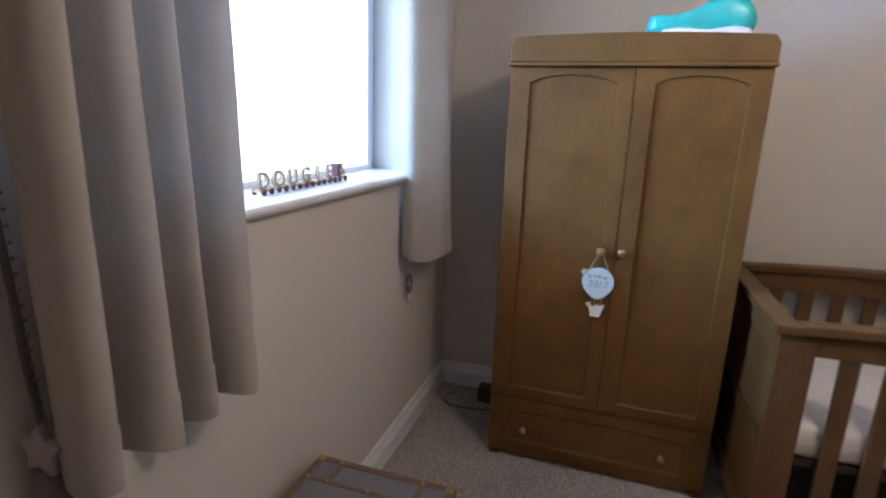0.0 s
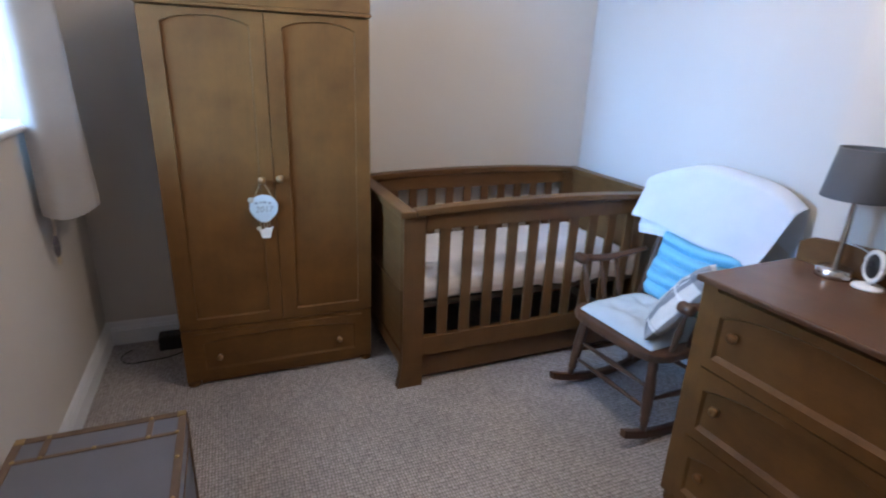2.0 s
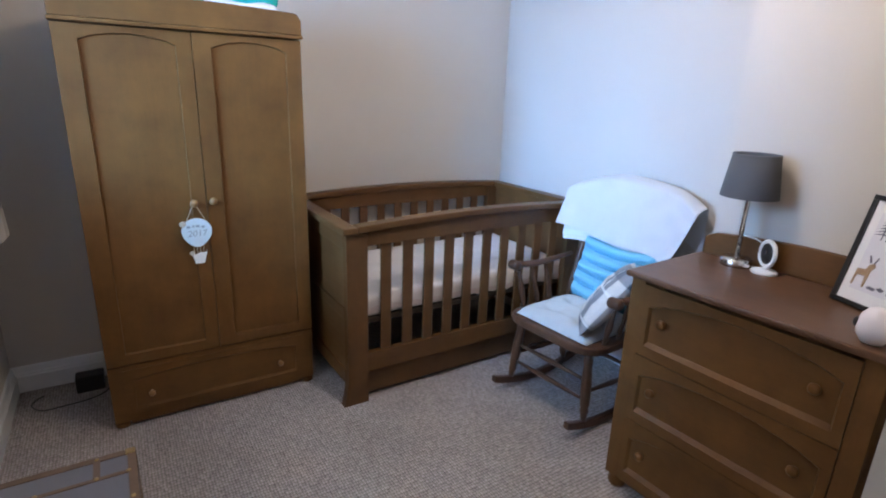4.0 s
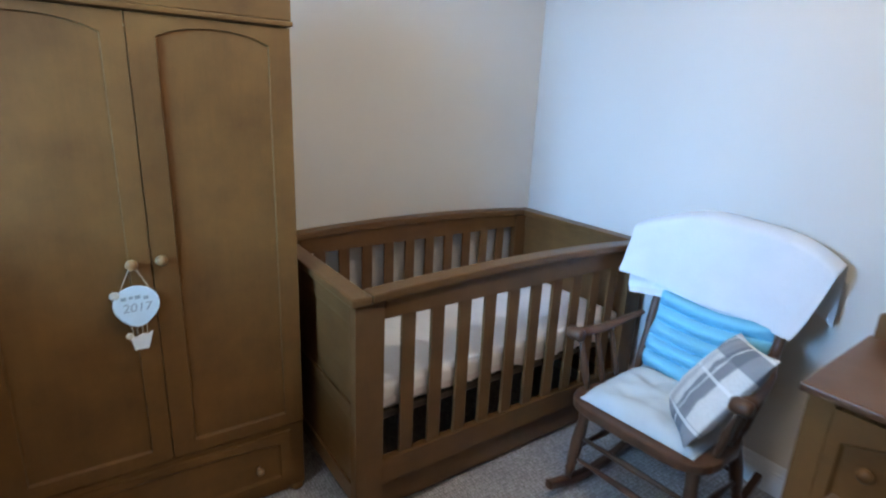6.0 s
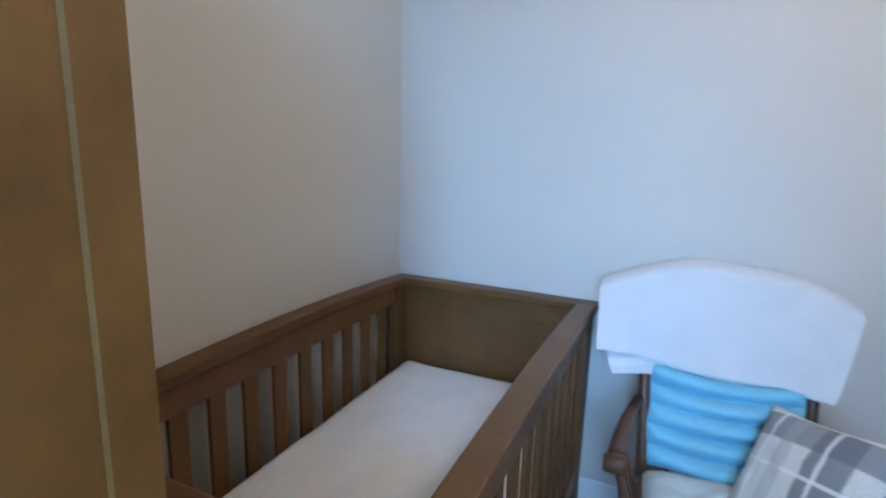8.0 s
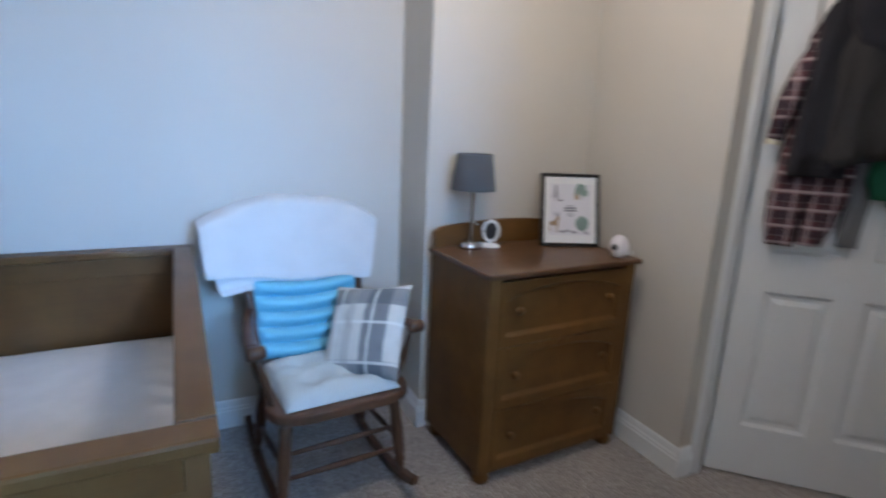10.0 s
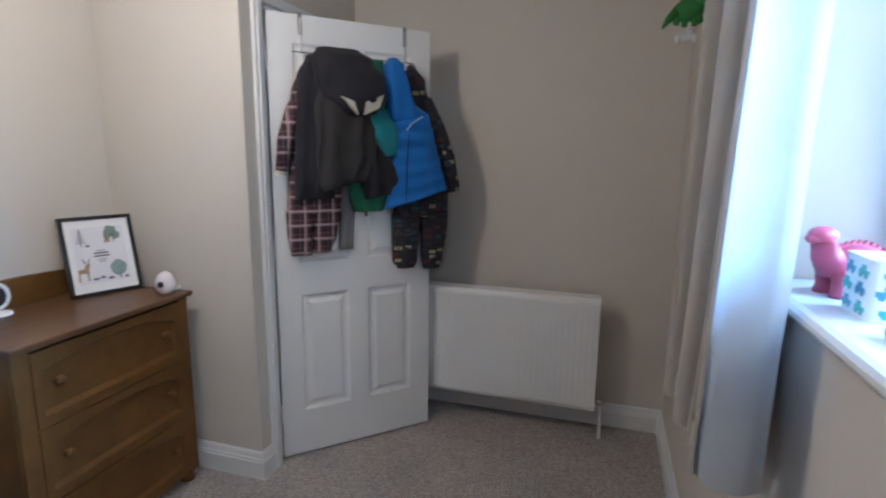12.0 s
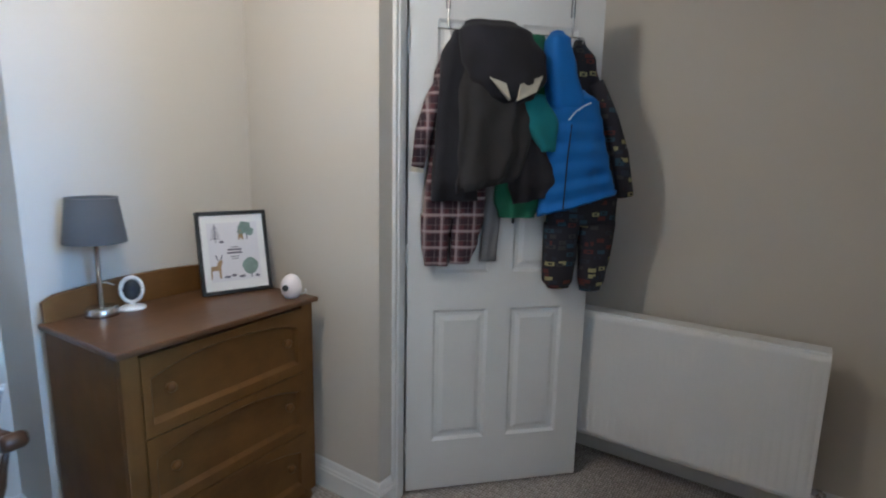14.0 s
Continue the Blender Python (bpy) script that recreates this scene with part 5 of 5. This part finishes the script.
def motif(cx, z, s, face, material):
    """A small printed vehicle: body, cab and two wheels."""
    parts_ = [(-s, s, 0.0, s * 0.48), (-s * 0.55, s * 0.35, s * 0.48, s * 0.95)]
    bm = bmesh.new()
    for a, b_, c, d in parts_:
        if face == "y":
            box(bm, cx + a, cx + b_, 0.0486, 0.0498, z + c, z + d)
        else:
            box(bm, 0.0486, 0.0498, cx + a, cx + b_, z + c, z + d)
    for k in (-0.6, 0.5):
        m = pose(cx + k * s, 0.0486, z - 0.05 * s, -90) if face == "y" else pose(0.0486, cx + k * s, z - 0.05 * s, 0, 90)
        lathe([(s * 0.32, 0), (s * 0.32, 0.0014)], 12, m, bm)
    part("vehicle_print", bm, material, tin)


for row, z in enumerate((0.012, 0.040, 0.067)):
    for col, cx in enumerate((-0.022, 0.022)):
        mt_ = (TINB, TINT)[(row + col) % 2]
        motif(cx + (0.004 if row % 2 else -0.003), z, 0.0165, "y", mt_)
        motif(cx - (0.005 if row % 2 else 0.0), z, 0.0155, "x", mt_)


def dinosaur():
    d = thing("dinosaur_money_bank", pose(-0.078, 1.590, SILL, 0, 0, 14) @ Matrix.Diagonal((0.88, 0.90, 0.80, 1)), "pink ceramic dinosaur money bank with a ridged back", "money bank")
    bm = bmesh.new()
    blob(bm, (-0.008, 0, 0.066), (0.058, 0.042, 0.046), 22, 14)
    part("body", bm, PINK, d, "", True)
    part("neck", tube([(0.028, 0, 0.062), (0.050, 0, 0.090), (0.058, 0, 0.118), (0.057, 0, 0.128)], [0.036, 0.027, 0.021, 0.018], 16), PINK, d, "", True)
    hd = blob(bmesh.new(), (0.060, 0, 0.132), (0.027, 0.021, 0.020), 18, 12)
    blob(hd, (0.076, 0, 0.124), (0.016, 0.016, 0.012), 14, 8)
    part("head", hd, PINK, d, "", True)
    for x in (0.030, -0.040):
        for y in (-0.024, 0.024):
            part("leg", lathe([(0.019, 0), (0.019, 0.006), (0.016, 0.016), (0.018, 0.052)], 14, pose(x, y, 0)), PINK, d, "", True)
    part("tail", tube([(-0.045, 0.01, 0.05), (-0.072, 0.024, 0.042), (-0.060, 0.052, 0.040), (-0.020, 0.058, 0.046)], [0.026, 0.018, 0.012, 0.004], 12), PINK, d, "", True)
    for i in range(9):
        s = i / 8
        x = 0.038 - 0.095 * s
        z = 0.066 + 0.048 * math.sqrt(max(0, 1 - ((x + 0.008) / 0.062) ** 2))
        part("ridge", prism([(x - 0.008, z - 0.006), (x + 0.008, z - 0.004), (x - 0.002, z + 0.010)], -0.004, 0.004, "y"), PINK, d)
    part("slot", boxes((-0.022, 0.010, -0.003, 0.003, 0.1115, 0.1128)), BLACKP, d)
    return d


dinosaur()


def wheels(parent, half, r=0.0085):
    for y in (-half, half):
        for x in (-0.012, 0.012):
            part("wheel", turned((x * 1.0, y, r), (x * 1.55, y, r), [(0, r), (0.8, r), (1, r * 0.7)], 14), WHEELW, parent, "", True)


def wagon(y, char):
    w_ = thing("letter_wagon", pose(-0.075, y, SILL), "small wooden train wagon carrying a letter", "toy train", "letter train")
    part("chassis", boxes((-0.012, 0.012, -0.026, 0.026, 0.008, 0.015), bevel=0.0015), LETTERW, w_)
    wheels(w_, 0.016)
    cu = bpy.data.curves.new("letter", "FONT")
    cu.body, cu.size, cu.extrude, cu.align_x, cu.offset = char, 0.062, 0.005, "CENTER", 0.0012
    tmp = bpy.data.objects.new("letter", cu)
    scene.collection.objects.link(tmp)
    me = bpy.data.meshes.new_from_object(tmp.evaluated_get(bpy.context.evaluated_depsgraph_get()))
    bpy.data.objects.remove(tmp)
    me.materials.clear()
    me.materials.append(LETTERW)
    ob = new("letter", me)
    ob.parent, ob.matrix_basis = w_, pose(0, 0, 0.0152, 90, 0, 90)
    part("coupling", tube([(0, 0.026, 0.011), (0, 0.040, 0.011)], 0.0016, 6), CHROME, w_)
    return w_


for i, ch in enumerate("DOUGIE"):
    wagon(2.045 + 0.066 * i, ch)
en = thing("toy_engine", pose(-0.075, 2.441, SILL), "small wooden toy train engine", "toy train", "letter train")
part("chassis", boxes((-0.012, 0.012, -0.026, 0.030, 0.008, 0.015), bevel=0.0015), LETTERW, en)
part("cab", boxes((-0.012, 0.012, -0.026, -0.010, 0.0152, 0.052), (-0.015, 0.015, -0.030, -0.004, 0.0525, 0.058), bevel=0.001), WHEELW, en)
part("boiler", turned((0, -0.0098, 0.027), (0, 0.028, 0.027), [(0, 0.011), (0.9, 0.011), (1, 0.008)], 16), LETTERW, en, "", True)
part("funnel", lathe([(0.004, 0.037), (0.004, 0.050), (0.008, 0.056)], 12, pose(0, 0.019, 0)), WHEELW, en)
wheels(en, 0.018)
ca = thing("toy_carriage", pose(-0.048, 1.868, SILL), "small wooden toy carriage with dark wheels", "toy train", "letter train")
part("chassis", boxes((-0.014, 0.014, -0.026, 0.026, 0.009, 0.018), bevel=0.002), LETTERW, ca)
part("loop", tube([(0, 0.020 * math.cos(k / 12 * math.pi), 0.040 + 0.020 * math.sin(k / 12 * math.pi)) for k in range(25)], 0.003, 8), WHITEP, ca)
wheels(ca, 0.016, 0.010)

# ---- tie-backs and hanging toys ----
FELT = fabric("grey_lilac_felt", (0.15, 0.13, 0.14), 0.0, 300)
tb = thing("curtain_tieback", pose(0.026, 1.352, 0.665), "beaded curtain tie-back hanging with felt stars", "tie-back", "curtain tie-backs")
part("hook", tube([(-0.030, 0, 0.650), (0.0, 0, 0.650), (0.012, 0, 0.662)], 0.005, 8), CHROME, tb)
part("strap", tube([(0.0, 0, 0.652), (0.004, 0.004, 0.50), (0.010, 0.006, 0.36), (0.016, 0.010, 0.26)], 0.011, 8, None, 0.3), FELT, tb, "grey felt strap")
for k in range(17):
    part("bead", blob(bmesh.new(), (0.014 + 0.008 * k / 16, 0.004 + 0.004 * k / 16, 0.63 - 0.022 * k), (0.0032, 0.0032, 0.0032), 8, 6), GREYC, tb, "", True)


def star(cx, cy, cz, r):
    pts = []
    for k in range(10):
        a = math.pi / 2 + math.pi * k / 5
        q = r if k % 2 == 0 else r * 0.55
        pts.append((cx + q * math.cos(a), cz + q * math.sin(a)))
    return prism(pts, cy - 0.009, cy + 0.009, "y", 0.005)


part("star", star(0.030, -0.004, 0.240, 0.042), fabric("pale_lilac_felt", (0.32, 0.28, 0.29), 0.0, 300), tb, "pale felt star")
part("pouch", blob(bmesh.new(), (0.024, 0.004, 0.165), (0.032, 0.024, 0.045), 14, 10, 0.2, 3.0), FELT, tb, "", True)
part("tassel", garment_body([(0.11, 0.005, 0.035, -0.012, 0.012), (0.02, -0.002, 0.045, -0.02, 0.018)], 5, 0.004, 2.0), fabric("tan_tassel", (0.30, 0.23, 0.15), 0.0, 300), tb, "tan tassel", True)

tb2 = thing("curtain_tieback", pose(0.028, 2.835, 0.64), "ornate tie-back cord hanging below the curtain", "tie-back", "curtain tie-backs")
part("cord", tube([(0.0, 0, 0.26), (0.004, 0.004, 0.16), (0.0, 0, 0.12)], 0.006, 8), STRING, tb2)
part("loop", tube([(0.0, 0.022 * math.cos(k / 10 * math.pi), 0.085 + 0.038 * math.sin(k / 10 * math.pi)) for k in range(21)], 0.006, 8), FELT, tb2, "", True)
part("drop", blob(bmesh.new(), (0.0, 0, 0.030), (0.008, 0.008, 0.020), 10, 8), STRING, tb2, "", True)

MX, MY, MZ = 0.112, 0.605, 1.836
mob = thing("soft_toy_mobile", pose(MX, MY, MZ) @ Matrix.Diagonal((0.80, 0.9, 1, 1)), "hanging mobile with a green felt dinosaur and white cloud", "mobile")
GRNF = fabric("green_felt", (0.030, 0.170, 0.040), 0.0, 300, 0.15)
part("string", tube([(0, 0, 0.10), (0, 0, H - MZ)], 0.0012, 6), STRING, mob)
dz = blob(bmesh.new(), (0.0, 0, 0.075), (0.062, 0.026, 0.038), 18, 12, 0.15, 1.0)
part("dinosaur_body", dz, GRNF, mob, "green felt dinosaur", True)
part("dinosaur_neck", tube([(-0.04, 0, 0.09), (-0.07, 0, 0.12), (-0.085, 0, 0.15)], [0.026, 0.018, 0.016], 12), GRNF, mob, "", True)
part("dinosaur_tail", tube([(0.045, 0, 0.07), (0.08, 0, 0.045), (0.098, 0, 0.020)], [0.022, 0.013, 0.005], 12), GRNF, mob, "", True)
for x, z in ((0.045, 0.030), (0.012, 0.022), (-0.030, 0.024), (-0.052, 0.032)):
    part("dinosaur_leg", tube([(x * 0.8, 0, 0.065), (x, 0, z)], [0.017, 0.012], 10), GRNF, mob, "", True)
cl = blob(bmesh.new(), (0.0, 0, -0.012), (0.036, 0.014, 0.016), 14, 8)
for x, z, r in ((-0.032, -0.016, 0.015), (0.030, -0.015, 0.015), (-0.012, 0.002, 0.016)):
    blob(cl, (x, 0, z), (r, 0.013, r), 12, 8)
part("cloud", cl, TOWEL, mob, "white felt cloud", True)
part("thread", tube([(0, 0, 0.045), (0, 0, 0.0)], 0.001, 6), STRING, mob)
zb = thing("soft_toy_mobile", pose(0.030, 0.66, 1.895) @ Matrix.Diagonal((0.6, 0.8, 1, 1)), "hanging striped felt toy beside the curtain", "mobile")
part("body", blob(bmesh.new(), (0, 0, 0.03), (0.030, 0.020, 0.050), 14, 10), plaid("black_white_striped_felt", (0.70, 0.70, 0.68), [("Z", 0.016, 0.0, 0.5, 1.0, (0.02, 0.02, 0.02))]), zb, "", True)
part("legs", garment_body([(-0.005, -0.02, 0.02, -0.012, 0.012), (-0.045, -0.016, 0.016, -0.01, 0.01)], 2, 0.003, 1.0), fabric("mustard_felt", (0.40, 0.34, 0.10), 0.0, 300), zb, "", True)
part("string", tube([(0, 0, 0.075), (0, 0, H - 1.895)], 0.001, 6), STRING, zb)

# ceiling lamp holder over the bulb
cr = thing("ceiling_lamp", pose(1.55, 1.78, H), "plain white ceiling rose with cord and lamp holder", "ceiling lamp")
part("rose", lathe([(0.045, -0.002), (0.046, -0.012), (0.030, -0.024), (0.006, -0.028)], 24), WHITEP, cr, "", True)
part("cord", tube([(0, 0, -0.027), (0, 0, -0.09)], 0.003, 8), WHITEP, cr)
part("lamp_holder", lathe([(0.010, -0.085), (0.018, -0.092), (0.019, -0.118), (0.015, -0.124)], 18), WHITEP, cr, "", True)
